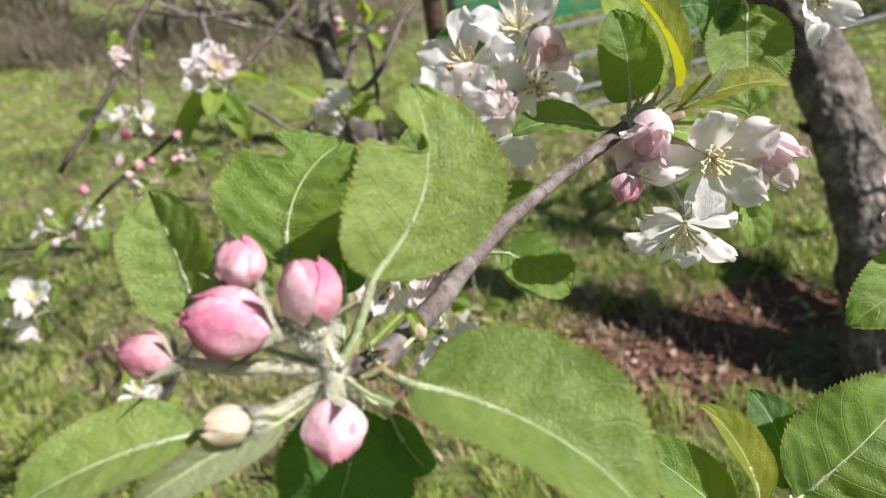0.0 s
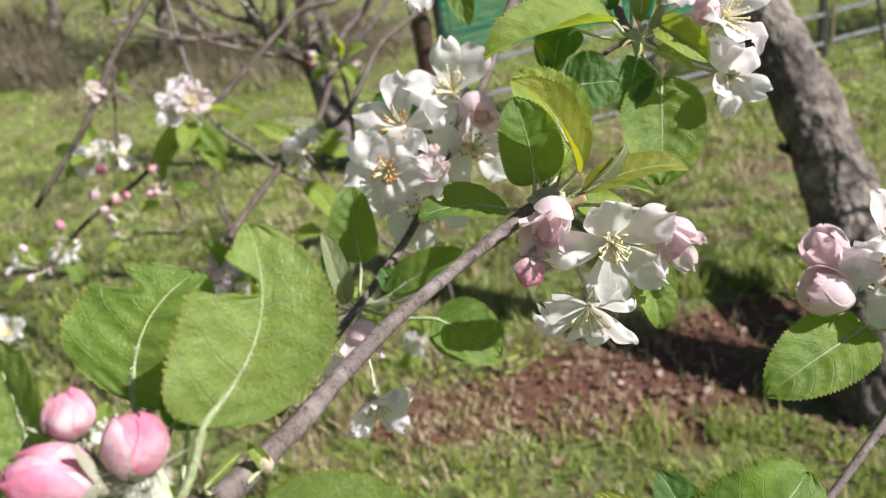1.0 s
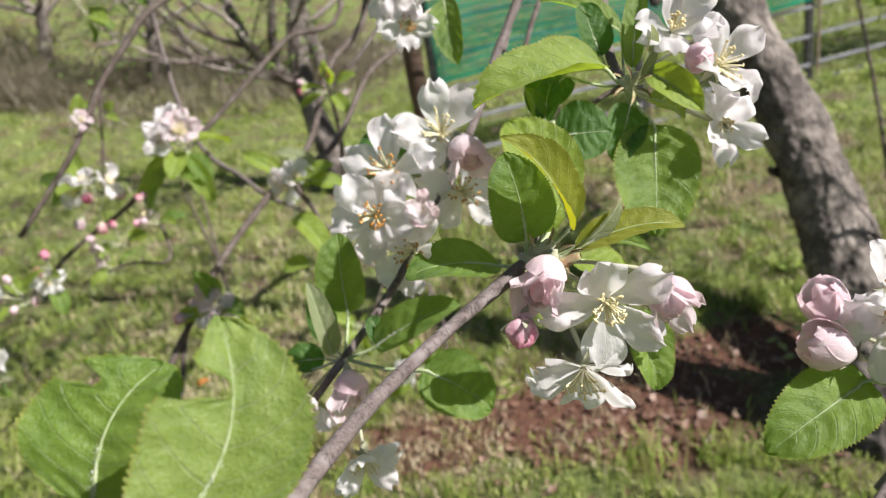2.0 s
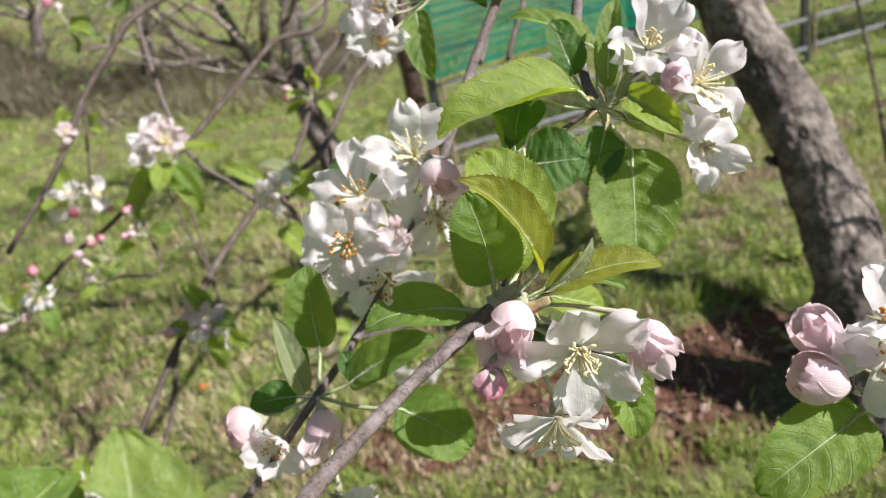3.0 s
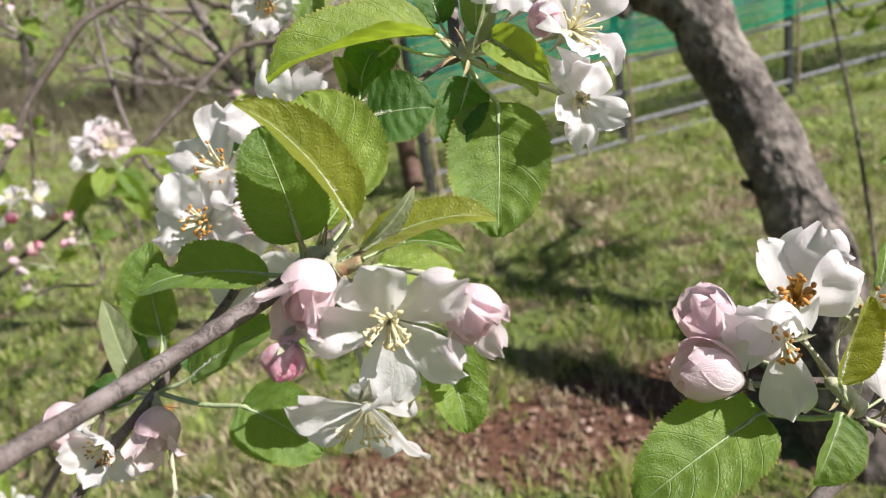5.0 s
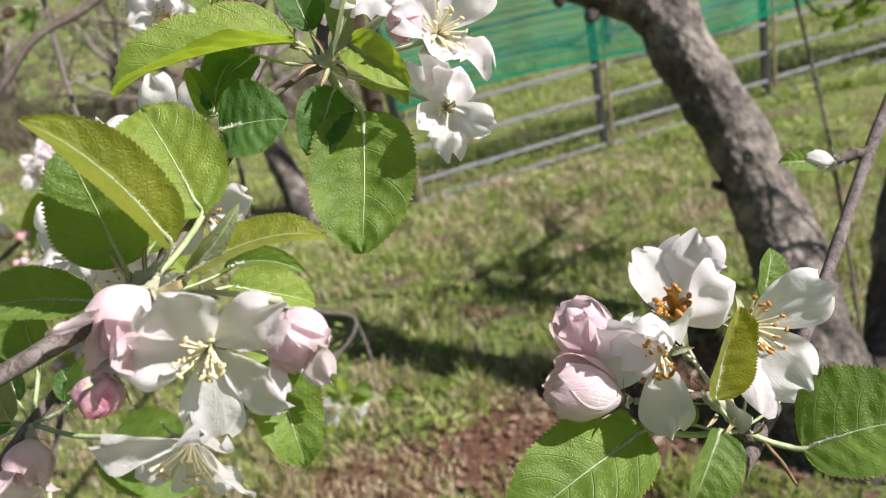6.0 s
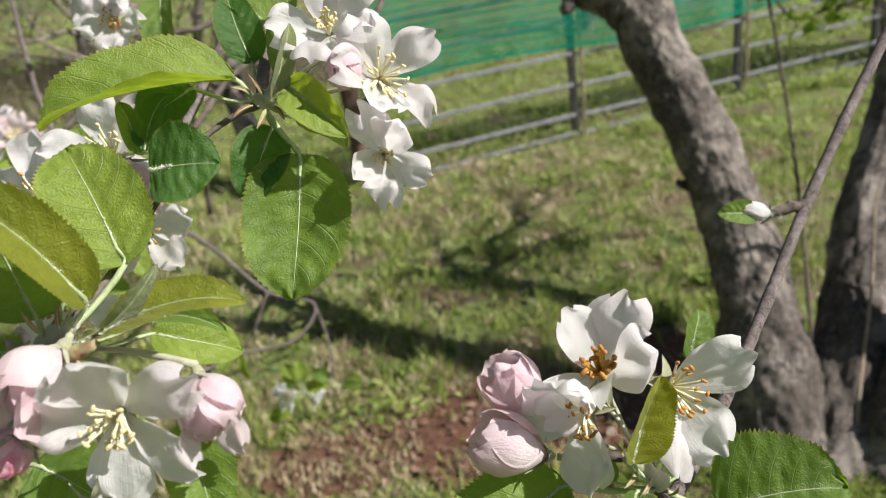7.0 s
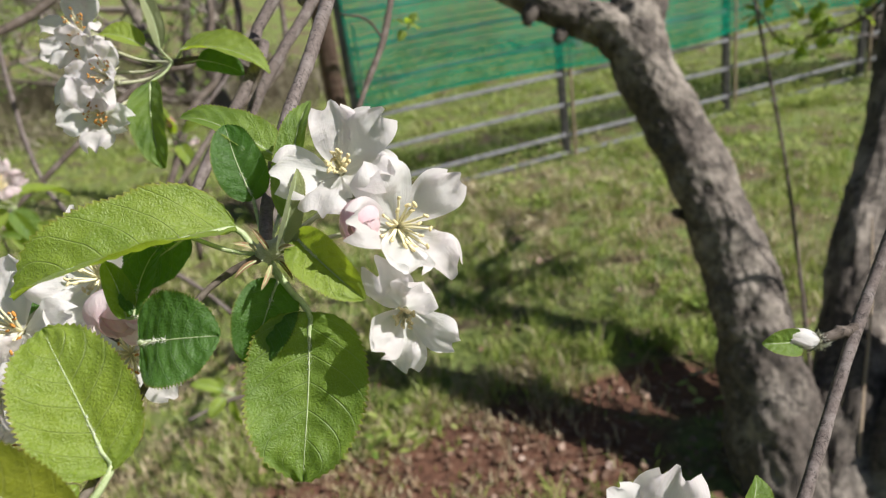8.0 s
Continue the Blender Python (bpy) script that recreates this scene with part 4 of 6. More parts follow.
tube("trunk", [(0.875, 1.86, -0.08), (0.863, 2.013, 0.215), (0.848, 2.13, 0.413), (0.814, 2.243, 0.606), (0.76, 2.351, 0.793), (0.688, 2.47, 0.988), (0.625, 2.58, 1.17), (0.66, 2.70, 1.34), (0.80, 2.9, 1.75), (0.85, 3.1, 2.2)],
     [0.150, 0.125, 0.108, 0.099, 0.094, 0.092, 0.098, 0.088, 0.072, 0.05], BARK, old, "grey flaking bark, sunlit on one side", sides=110, steps=34, rough=0.12, swell=0.004)
limb(old, [(0.63, 2.56, 1.15), (0.53, 2.60, 1.25), (0.408, 2.63, 1.303), (0.202, 2.695, 1.433), (-0.1, 2.8, 1.7), (-0.35, 2.9, 2.1)], [0.085, 0.066, 0.058, 0.050, 0.04, 0.03], sides=72, steps=24, rough=0.16, swell=0.004)
limb(old, [(0.985, 1.82, -0.08), (1.089, 2.031, 0.185), (1.231, 2.301, 0.503), (1.462, 2.659, 0.933), (1.6, 2.9, 1.6)], [0.12, 0.105, 0.088, 0.075, 0.05], "second stem with cracked bark", sides=90, steps=34, rough=0.16, swell=0.004)
limb(old, [(1.09, 1.80, -0.08), (1.17, 1.86, 0.12), (1.32, 1.95, 0.354), (1.7, 1.9, 0.9), (2.0, 1.8, 1.3)], [0.11, 0.095, 0.08, 0.055, 0.02], sides=72, steps=24, rough=0.16, swell=0.004)
tube("knot", [(0.312, 2.640, 1.341), (0.292, 2.590, 1.314), (0.282, 2.580, 1.288)], [0.03, 0.026, 0.014], BARK, old, "short broken stub", sides=10, rough=0.3, swell=0.1)
tube("knot", [(0.404, 2.620, 1.260), (0.381, 2.570, 1.238), (0.372, 2.560, 1.222)], [0.026, 0.022, 0.012], BARK, old, "short broken stub", sides=10, rough=0.3, swell=0.1)
tube("knot", [(0.733, 2.350, 0.659), (0.687, 2.310, 0.691), (0.665, 2.310, 0.704)], [0.02, 0.015, 0.008], BARK, old, "short broken stub", sides=10, rough=0.3, swell=0.1)
tube("water_shoot", [(1.04, 2.10, -0.02), (1.13, 2.52, 0.34), (1.19, 2.9, 0.71), (1.2, 3.3, 1.25), (1.2, 3.4, 1.6)], [0.009, 0.007, 0.006, 0.005, 0.003], TWIG_DARK, old, sides=6, swell=0.3)
tube("water_shoot", [(1.00, 1.74, -0.02), (1.08, 1.92, 0.22), (1.15, 2.06, 0.42), (1.20, 2.2, 0.66)], [0.006, 0.005, 0.004, 0.002], STAKE, old, sides=6, swell=0.2)
tube("water_shoot", [(1.06, 1.74, -0.02), (1.14, 1.9, 0.2), (1.22, 2.04, 0.45), (1.32, 2.2, 0.8)], [0.008, 0.007, 0.005, 0.003], STAKE, old, sides=6, swell=0.2)
limb(old, [(0.85, 3.1, 2.2), (0.8, 2.4, 2.3), (0.75, 1.6, 2.2), (0.62, 0.9, 2.05), (0.45, 0.45, 2.0), (0.2, 0.1, 2.05)], [0.035, 0.018, 0.013, 0.010, 0.008, 0.006], "limb reaching over the near branches")
limb(old, [(-0.35, 2.9, 2.1), (-0.7, 2.5, 2.25), (-1.0, 2.0, 2.2), (-1.25, 1.5, 2.1)], [0.026, 0.018, 0.013, 0.008])
tips = []
for k, (start, aim) in enumerate((((0.85, 3.1, 2.2), (0.2, 0.3, 1)), ((-0.35, 2.9, 2.1), (-0.5, -0.2, 0.7)), ((1.6, 2.9, 1.6), (0.4, 0.1, 1)), ((0.80, 2.9, 1.75), (0.2, -0.9, 0.8)))):
    forks(old, start, aim, 0.8, 0.035, 3, 20 + k, tips)
# Boughs out of view, added to cast the shade across the grass.
for k, (start, aim) in enumerate((((1.6, 2.9, 1.6), (1.0, 0.25, 0.55)), ((1.9, 3.0, 1.75), (0.8, 0.75, 0.5)), ((1.55, 2.8, 1.5), (0.9, 0.7, 0.6)))):
    forks(old, start, aim, 1.25, 0.035, 3, 40 + k, tips)
# Thin twigs set mostly out of view between sun and trunk to dapple it.
for k, (start, aim) in enumerate((((1.70, 1.90, 0.9), (0.0, 0.4, 1.0)), ((1.85, 1.85, 1.1), (-0.2, 0.5, 1.0)))):
    forks(old, start, aim, 0.75, 0.011, 3, 120 + k, [])
crown_leaves(old, tips, 1500, 0.12, 0.05, 5)
# Unseen extra foliage that deepens that shade band on the grass.
crown_leaves(old, [p for p in tips if p.x > 1.75 and 3.0 > p.y > 2.45 and p.z > 1.5], 600, 0.16, 0.055, 9)
# Unseen canopy, added to block sky light from the trunk's dark side.
over = []
for k, (start, aim) in enumerate((((-0.1, 2.8, 1.7), (-0.6, 0.4, 0.9)), ((0.75, 1.6, 2.2), (-0.8, 0.3, 0.5)), ((0.8, 2.4, 2.3), (-0.9, -0.2, 0.5)), ((-0.35, 2.9, 2.1), (0.1, -0.9, 0.7)), ((0.62, 0.9, 2.05), (-0.9, 0.5, 0.6)))):
    forks(old, start, aim, 0.8, 0.009, 3, 80 + k, over)
crown_leaves(old, [p for p in over if p.z > 1.95], 3000, 0.2, 0.06, 6)


def bare_tree(x, y, seed, label, height=1.0, leaves=500, lean=(0, 0)):
    tree = thing("apple_tree", (x, y, rise(x, y)), label, "tree", TREES)
    g = rise(x, y)
    top_ = (x + lean[0], y + lean[1], g + height)
    tube("trunk", [(x, y, g - 0.1), (x + lean[0] * 0.35, y + lean[1] * 0.3, g + height * 0.35), (x + lean[0] * 0.8, y + lean[1] * 0.7, g + height * 0.7), top_], [0.12, 0.10, 0.09, 0.075], BARK, tree, sides=12, rough=0.25, swell=0.08, seed=seed)
    ends = []
    rnd = random.Random(seed)
    for k in range(5):
        a = 6.283 * k / 5 + rnd.random()
        forks(tree, Vector(top_) - Vector((0, 0, rnd.uniform(0, 0.35))), (math.cos(a), math.sin(a), rnd.uniform(0.3, 0.9)), rnd.uniform(0.8, 1.2), 0.045, 3, seed * 10 + k, ends, TWIG_PALE)
    crown_leaves(tree, ends, leaves, 0.09, 0.055, seed)
    return tree


dark = thing("apple_tree", (-1.64, 5.0, 0.0), "dark-stemmed apple tree coming into leaf in the grass", "tree", TREES)
tube("trunk", [(-1.58, 4.92, -0.1), (-1.81, 5.18, 0.283), (-2.0, 5.44, 0.744), (-2.06, 5.716, 1.195), (-2.03, 6.03, 1.69), (-2.0, 6.2, 2.2)], [0.12, 0.10, 0.085, 0.075, 0.065, 0.05], BARK, dark, sides=20, steps=8, rough=0.2, swell=0.02)
limb(dark, [(-2.0, 5.44, 0.744), (-2.2, 5.45, 0.9), (-2.4, 5.52, 1.1), (-2.68, 5.836, 1.563), (-2.9, 6.0, 2.0)], [0.06, 0.05, 0.045, 0.038, 0.03])
limb(dark, [(-2.2, 5.45, 0.9), (-2.15, 5.4, 1.15), (-2.1, 5.5, 1.5), (-2.05, 5.6, 1.9)], [0.04, 0.034, 0.03, 0.025])
ends = []
for k, (start, aim) in enumerate((((-2.4, 5.52, 1.1), (-0.8, -0.3, 0.4)), ((-2.68, 5.84, 1.56), (-0.9, -0.2, 0.1)), ((-2.2, 5.45, 0.9), (-0.7, -0.6, 0.15)), ((-2.03, 6.03, 1.69), (0.4, -0.3, 0.6)), ((-2.1, 5.5, 1.5), (-0.3, -0.7, 0.5)), ((-2.0, 5.44, 0.744), (-0.5, -0.8, 0.35)), ((-2.9, 6.0, 2.0), (-0.8, 0.1, 0.2)), ((-2.2, 5.45, 0.9), (-0.9, -0.1, 0.5)), ((-2.0, 5.44, 0.744), (0.2, -0.8, 0.3)), ((-2.06, 5.7, 1.2), (0.6, -0.5, 0.4)))):
    forks(dark, start, aim, 0.85, 0.026, 4, 60 + k, ends, TWIG_PALE if k % 2 else TWIG_DARK)
crown_leaves(dark, ends, 1500, 0.08, 0.05, 31)
bare_tree(-10.8, 9.6, 32, "small apple tree with grey twigs coming into leaf", 0.9, 1800, (0.2, 0.1))
bare_tree(-8.5, 11.0, 33, "distant apple tree with grey twigs coming into leaf", 1.0, 2200, (0.1, 0.2))
bare_tree(-6.3, 10.4, 38, "distant apple tree with grey twigs coming into leaf", 1.0, 2000, (0.15, 0.1))
bare_tree(-3.6, 10.5, 34, "distant apple tree with grey twigs coming into leaf", 1.0, 2000, (-0.2, 0.2))
bare_tree(3.75, 7.6, 35, "dark-stemmed apple tree with fresh light green leaves", 1.0, 900, (-0.2, 0.1))
bare_tree(-11.5, 9.0, 36, "distant apple tree with grey twigs coming into leaf", 1.0, 1800, (0.1, 0.2))
bare_tree(1.2, 12.5, 37, "distant apple tree with bare grey twigs", 1.0, 700, (0.1, 0.2))


def scrub_bank():
    """A strip of dry scrub along the foot of the bank."""
    rnd = random.Random(77)
    verts, faces = [], []
    for _ in range(60000):
        s = rnd.random()
        x = -15 + 12.2 * s + rnd.gauss(0, 0.3)
        y = 8.8 + 2.2 * s + rnd.gauss(0, 0.75)
        if noise.noise(Vector((x * 0.45, y * 0.6, 3.0))) + rnd.uniform(-0.25, 0.25) < 0.0:
            continue
        z = rise(x, y)
        h = rnd.uniform(0.1, 0.75) * (0.25 + 1.5 * abs(noise.noise(Vector((x * 0.9, y * 0.9, 0)))))
        a = rnd.random() * 6.283
        w = rnd.uniform(0.004, 0.014)
        k = len(verts)
        ox, oy = rnd.gauss(0, 0.25), rnd.gauss(0, 0.25)
        verts += [(x - w * math.cos(a), y - w * math.sin(a), z), (x + w * math.cos(a), y + w * math.sin(a), z), (x + ox + w, y + oy, z + h)]
        faces.append((k, k + 1, k + 2))
    return verts, faces


v_, f_ = scrub_bank()
tagged(part("scrub", mesh_of("scrub", v_, f_), SCRUB, None), "brown dry scrub along the foot of the bank", "scrub", "", "stuff")

# ---- blossoming branches near the camera ----
main = thing("apple_branch", (0.0915, 0.2894, 1.3428), "grey apple branch with pink buds, white blossoms and serrated leaves", "branch", "blossoming apple branches")
tube("stem", [(0.0227, 0.1024, 1.3430), (0.0309, 0.1289, 1.3421), (0.0429, 0.1873, 1.3394), (0.0609, 0.2418, 1.3369), (0.0915, 0.2894, 1.3428)], [0.0034, 0.0030, 0.0027, 0.0027, 0.0033], TWIG, main, "smooth grey bark with scars", sides=12, steps=8, rough=0.15, swell=0.16)
tube("stem", [(0.0915, 0.2894, 1.3428), (0.1023, 0.3132, 1.3550), (0.1111, 0.3441, 1.3720), (0.1205, 0.3687, 1.3865), (0.1318, 0.3794, 1.3932), (0.1443, 0.3815, 1.3969)], [0.0022, 0.0012, 0.0011, 0.0011, 0.0012, 0.0016], TWIG_DARK, main, "", sides=9, rough=0.2, swell=0.2)
tube("stem", [(0.1443, 0.3815, 1.3969), (0.1392, 0.4096, 1.4093), (0.1390, 0.4516, 1.4314), (0.1471, 0.4990, 1.4624), (0.1647, 0.5862, 1.5319), (0.4500, 0.4500, 2.0000)], [0.0024, 0.0026, 0.0029, 0.0032, 0.0040, 0.0060], TWIG, main, "", sides=8, rough=0.15, swell=0.15)
tube("spur", [(0.1160, 0.3570, 1.3795), (0.1105, 0.3600, 1.3850), (0.1068, 0.3607, 1.3880)], [0.0012, 0.0011, 0.0008], TWIG_DARK, main, "", sides=8, rough=0.2, swell=0.3)
tube("spur", [(0.0161, 0.0954, 1.3464), (0.0190, 0.0990, 1.3450), (0.0227, 0.1024, 1.3430)], [0.0020, 0.0026, 0.0036], TWIG_DARK, main, "", sides=10, rough=0.3, swell=0.3)
leaf(main, (0.0268, 0.1028, 1.3663), (0.0358, 0.1342, 1.4049), (0.50, -0.73, 0.47), 0.0387, LEAF_SUNLIT, (0.0161, 0.0954, 1.3464), fold=0.22, bend=0.05, lean=0.15, blunt=0.12, bites=((-1, 0.67, 0.97, 0.075), (-1, 0.90, 0.55, 0.17)), label='bitten leaf with downy veins')
leaf(main, (-0.0006, 0.1155, 1.3650), (0.0126, 0.1397, 1.3905), (0.05, -0.80, 0.59), 0.0462, LEAF, (0.0161, 0.0954, 1.3464), fold=0.1, lean=-0.12, bites=((-1, 0.72, 0.55, 0.06),), label='bitten leaf')
leaf(main, (-0.0159, 0.0949, 1.3632), (-0.0255, 0.1056, 1.3920), (0.09, -0.85, 0.51), 0.0277, LEAF_SUNLIT, (0.0161, 0.0954, 1.3464), fold=0.35, bend=-0.04)
leaf(main, (0.0346, 0.0939, 1.3424), (0.0872, 0.0803, 1.3152), (0.45, -0.33, 0.83), 0.0444, LEAF_SUNLIT, (0.0227, 0.1024, 1.3430), fold=0.4, bend=0.1)
leaf(main, (-0.0119, 0.0757, 1.3438), (-0.0443, 0.0531, 1.3424), (0.30, -0.23, 0.93), 0.0245, LEAF_SUNLIT, (0.0161, 0.0954, 1.3464), fold=0.2, bend=0.06)
leaf(main, (0.0063, 0.0811, 1.3428), (-0.0203, 0.0575, 1.3386), (0.64, -0.61, 0.46), 0.0129, LEAF_PALE, (0.0161, 0.0954, 1.3464), fold=0.55, bend=0.03)
leaf(main, (0.0179, 0.0988, 1.3330), (0.0036, 0.0886, 1.2992), (0.34, -0.68, 0.65), 0.0390, LEAF_DARK, (0.0161, 0.0954, 1.3464), fold=0.15)
leaf(main, (0.0259, 0.0961, 1.3324), (0.0345, 0.0935, 1.3170), (-0.08, -0.55, 0.83), 0.0125, LEAF_DARK, (0.0161, 0.0954, 1.3464), fold=0.5, bend=0.2)
leaf(main, (0.0243, 0.0910, 1.3421), (0.0330, 0.0886, 1.3392), (0.22, -0.45, 0.87), 0.0037, LEAF_PALE, (0.0161, 0.0954, 1.3464), fold=0.4)
leaf(main, (0.0237, 0.0993, 1.3505), (0.0315, 0.1059, 1.3555), (0.51, -0.55, 0.66), 0.0030, LEAF_LIGHT, (0.0227, 0.1024, 1.3430), fold=0.5)
leaf(main, (0.0149, 0.1119, 1.3582), (0.0130, 0.1212, 1.3698), (0.44, -0.77, 0.46), 0.0144, LEAF_DARK, (0.0161, 0.0954, 1.3464), fold=0.2)
bud(main, (-0.0016, 0.0952, 1.3706), (-0.0010, 0.0961, 1.3821), 0.0120, (0.0161, 0.0954, 1.3464), BUD_PINK, stalk=0.0014)
bud(main, (0.0054, 0.0886, 1.3622), (-0.0091, 0.0805, 1.3724), 0.0163, (0.0161, 0.0954, 1.3464), BUD_PINK, label='opening pink bud', stalk=0.0014)
bud(main, (0.0148, 0.0930, 1.3616), (0.0152, 0.0936, 1.3775), 0.0144, (0.0161, 0.0954, 1.3464), BUD_PINK, loose=0, stalk=0.0014)
bud(main, (-0.0148, 0.0802, 1.3602), (-0.0247, 0.0759, 1.3662), 0.0108, (0.0161, 0.0954, 1.3464), BUD_DEEP, stalk=0.0014)
bud(main, (0.0184, 0.0843, 1.3454), (0.0206, 0.0723, 1.3377), 0.0142, (0.0161, 0.0954, 1.3464), BUD_PINK, stalk=0.0014)
bud(main, (0.0004, 0.0773, 1.3452), (-0.0055, 0.0692, 1.3507), 0.0090, (0.0161, 0.0954, 1.3464), BUD_CREAM, label='closed cream bud covered in down', stalk=0.0014)
leaf(main, (0.0251, 0.0978, 1.3465), (0.0303, 0.0956, 1.3437), (0.43, -0.47, 0.77), 0.0030, DRY, (0.0227, 0.1024, 1.3430), fold=0.6)
leaf(main, (0.0242, 0.0985, 1.3484), (0.0294, 0.0965, 1.3511), (0.60, -0.63, 0.48), 0.0027, DRY, (0.0227, 0.1024, 1.3430), fold=0.6)
leaf(main, (0.0219, 0.0941, 1.3451), (0.0292, 0.0953, 1.3485), (0.33, -0.76, 0.56), 0.0024, STALK_RED, (0.0227, 0.1024, 1.3430), fold=0.5)
leaf(main, (0.0171, 0.0908, 1.3504), (0.0172, 0.0895, 1.3574), (0.53, -0.68, 0.51), 0.0015, STALK_RED, (0.0161, 0.0954, 1.3464), fold=0.5)
leaf(main, (0.0194, 0.0900, 1.3500), (0.0249, 0.0923, 1.3567), (0.53, -0.68, 0.51), 0.0015, STALK_RED, (0.0161, 0.0954, 1.3464), fold=0.5)
leaf(main, (0.0312, 0.1142, 1.3443), (0.0294, 0.1130, 1.3526), (0.52, -0.62, 0.59), 0.0049, LEAF_LIGHT, (0.0227, 0.1024, 1.3430), fold=0.5)
bud(main, (0.0313, 0.1154, 1.3418), (0.0312, 0.1137, 1.3480), 0.0044, None, BUD_CREAM)
leaf(main, (0.0789, 0.2869, 1.3437), (0.0425, 0.2677, 1.3518), (0.28, -0.25, 0.93), 0.0295, LEAF, (0.0915, 0.2894, 1.3428), fold=0.1, bites=((1, 0.72, 0.55, 0.05),), label='dark leaf with a bitten edge')
leaf(main, (0.0928, 0.2888, 1.3543), (0.0884, 0.2885, 1.3941), (0.18, -0.82, 0.55), 0.0321, LEAF, (0.0915, 0.2894, 1.3428), fold=0.15)
leaf(main, (0.1123, 0.2863, 1.3590), (0.0920, 0.2709, 1.4057), (0.74, -0.47, 0.49), 0.0243, LEAF_OLIVE, (0.0915, 0.2894, 1.3428), fold=0.5, bend=0.1)
leaf(main, (0.1095, 0.3148, 1.3592), (0.0878, 0.3355, 1.3978), (0.34, -0.75, 0.56), 0.0388, LEAF_LIGHT, (0.0915, 0.2894, 1.3428), fold=0.15, bend=0.05)
leaf(main, (0.1136, 0.2855, 1.3482), (0.1595, 0.2907, 1.3548), (0.13, -0.37, 0.92), 0.0202, LEAF_OLIVE, (0.0915, 0.2894, 1.3428), fold=0.2)
leaf(main, (0.1143, 0.2873, 1.3496), (0.1347, 0.2922, 1.3668), (0.58, -0.77, 0.26), 0.0096, LEAF_PALE, (0.0915, 0.2894, 1.3428), fold=0.7)
leaf(main, (0.1365, 0.2835, 1.3182), (0.1430, 0.2680, 1.2874), (0.45, -0.70, 0.56), 0.0249, LEAF, (0.0915, 0.2894, 1.3428), fold=0.3, bend=0.08)
leaf(main, (0.1007, 0.2914, 1.3564), (0.1085, 0.3021, 1.3649), (0.23, -0.74, 0.64), 0.0111, LEAF_LIGHT, (0.0915, 0.2894, 1.3428), fold=0.3)
leaf(main, (0.1129, 0.3108, 1.3391), (0.1460, 0.3004, 1.3400), (0.18, -0.51, 0.84), 0.0122, LEAF, (0.0915, 0.2894, 1.3428), fold=0.5, bend=0.12)
leaf(main, (0.1091, 0.3179, 1.3310), (0.1362, 0.3275, 1.3163), (0.18, -0.62, 0.76), 0.0217, LEAF_LIGHT, (0.0915, 0.2894, 1.3428), fold=0.2)
blossom(main, (0.1240, 0.2700, 1.3310), (0.10, -0.98, 0.02), 0.0275, (0.0915, 0.2894, 1.3428), spread=76, spin=12, bunch=0)
blossom(main, (0.1124, 0.2620, 1.3040), (0.02, -0.86, -0.50), 0.0260, (0.0915, 0.2894, 1.3428), spread=68, spin=40, bunch=1)
half_open(main, (0.1039, 0.2797, 1.3474), (0.0953, 0.2601, 1.3365), 0.0205, (0.0915, 0.2894, 1.3428), flare=12, label='half-open pale pink bud')
bud(main, (0.0901, 0.2663, 1.3275), (0.0876, 0.2574, 1.3176), 0.0140, (0.0915, 0.2894, 1.3428), BUD_PINK, label='small rose-pink bud')
half_open(main, (0.1450, 0.2795, 1.3353), (0.1524, 0.2647, 1.3219), 0.0172, (0.0915, 0.2894, 1.3428), flare=12, label='half-open pale pink bud')
tube("spur", [(0.0915, 0.2894, 1.3428), (0.0975, 0.2894, 1.3478), (0.1042, 0.2881, 1.3516)], [0.0036, 0.0034, 0.0022], STALK, main, "woolly spur head with brown scales", sides=10, rough=0.5, swell=0.3)
tube("spur", [(0.0942, 0.2839, 1.3413), (0.1063, 0.2813, 1.3446), (0.1156, 0.2803, 1.3481)], [0.0026, 0.0024, 0.0014], STALK_RED, main, "", sides=9, rough=0.5, swell=0.3)
leaf(main, (0.0962, 0.2839, 1.3512), (0.0951, 0.2808, 1.3605), (0.43, -0.69, 0.58), 0.0019, STALK_RED, None, fold=0.5)
leaf(main, (0.1017, 0.2855, 1.3521), (0.1058, 0.2835, 1.3613), (0.43, -0.69, 0.58), 0.0019, DRY, None, fold=0.5)
leaf(main, (0.1067, 0.2854, 1.3491), (0.1141, 0.2819, 1.3527), (0.43, -0.69, 0.58), 0.0019, STALK_RED, None, fold=0.5)
leaf(main, (0.0986, 0.2822, 1.3456), (0.1020, 0.2746, 1.3413), (0.43, -0.69, 0.58), 0.0019, STALK_RED, None, fold=0.5)
leaf(main, (0.1061, 0.2837, 1.3451), (0.1105, 0.2766, 1.3416), (0.43, -0.69, 0.58), 0.0019, STALK_RED, None, fold=0.5)
leaf(main, (0.0930, 0.2802, 1.3438), (0.0895, 0.2724, 1.3428), (0.43, -0.69, 0.58), 0.0019, STALK_RED, None, fold=0.5)
leaf(main, (0.1108, 0.2856, 1.3472), (0.1180, 0.2816, 1.3500), (0.43, -0.69, 0.58), 0.0019, DRY, None, fold=0.5)
leaf(main, (0.1024, 0.2815, 1.3418), (0.1046, 0.2737, 1.3378), (0.43, -0.69, 0.58), 0.0019, DRY, None, fold=0.5)
tube("spur", [(0.1443, 0.3815, 1.3969), (0.1473, 0.3809, 1.3993), (0.1528, 0.3810, 1.4019)], [0.0034, 0.0032, 0.0020], STALK, main, "woolly spur head with brown scales", sides=10, rough=0.5, swell=0.3)
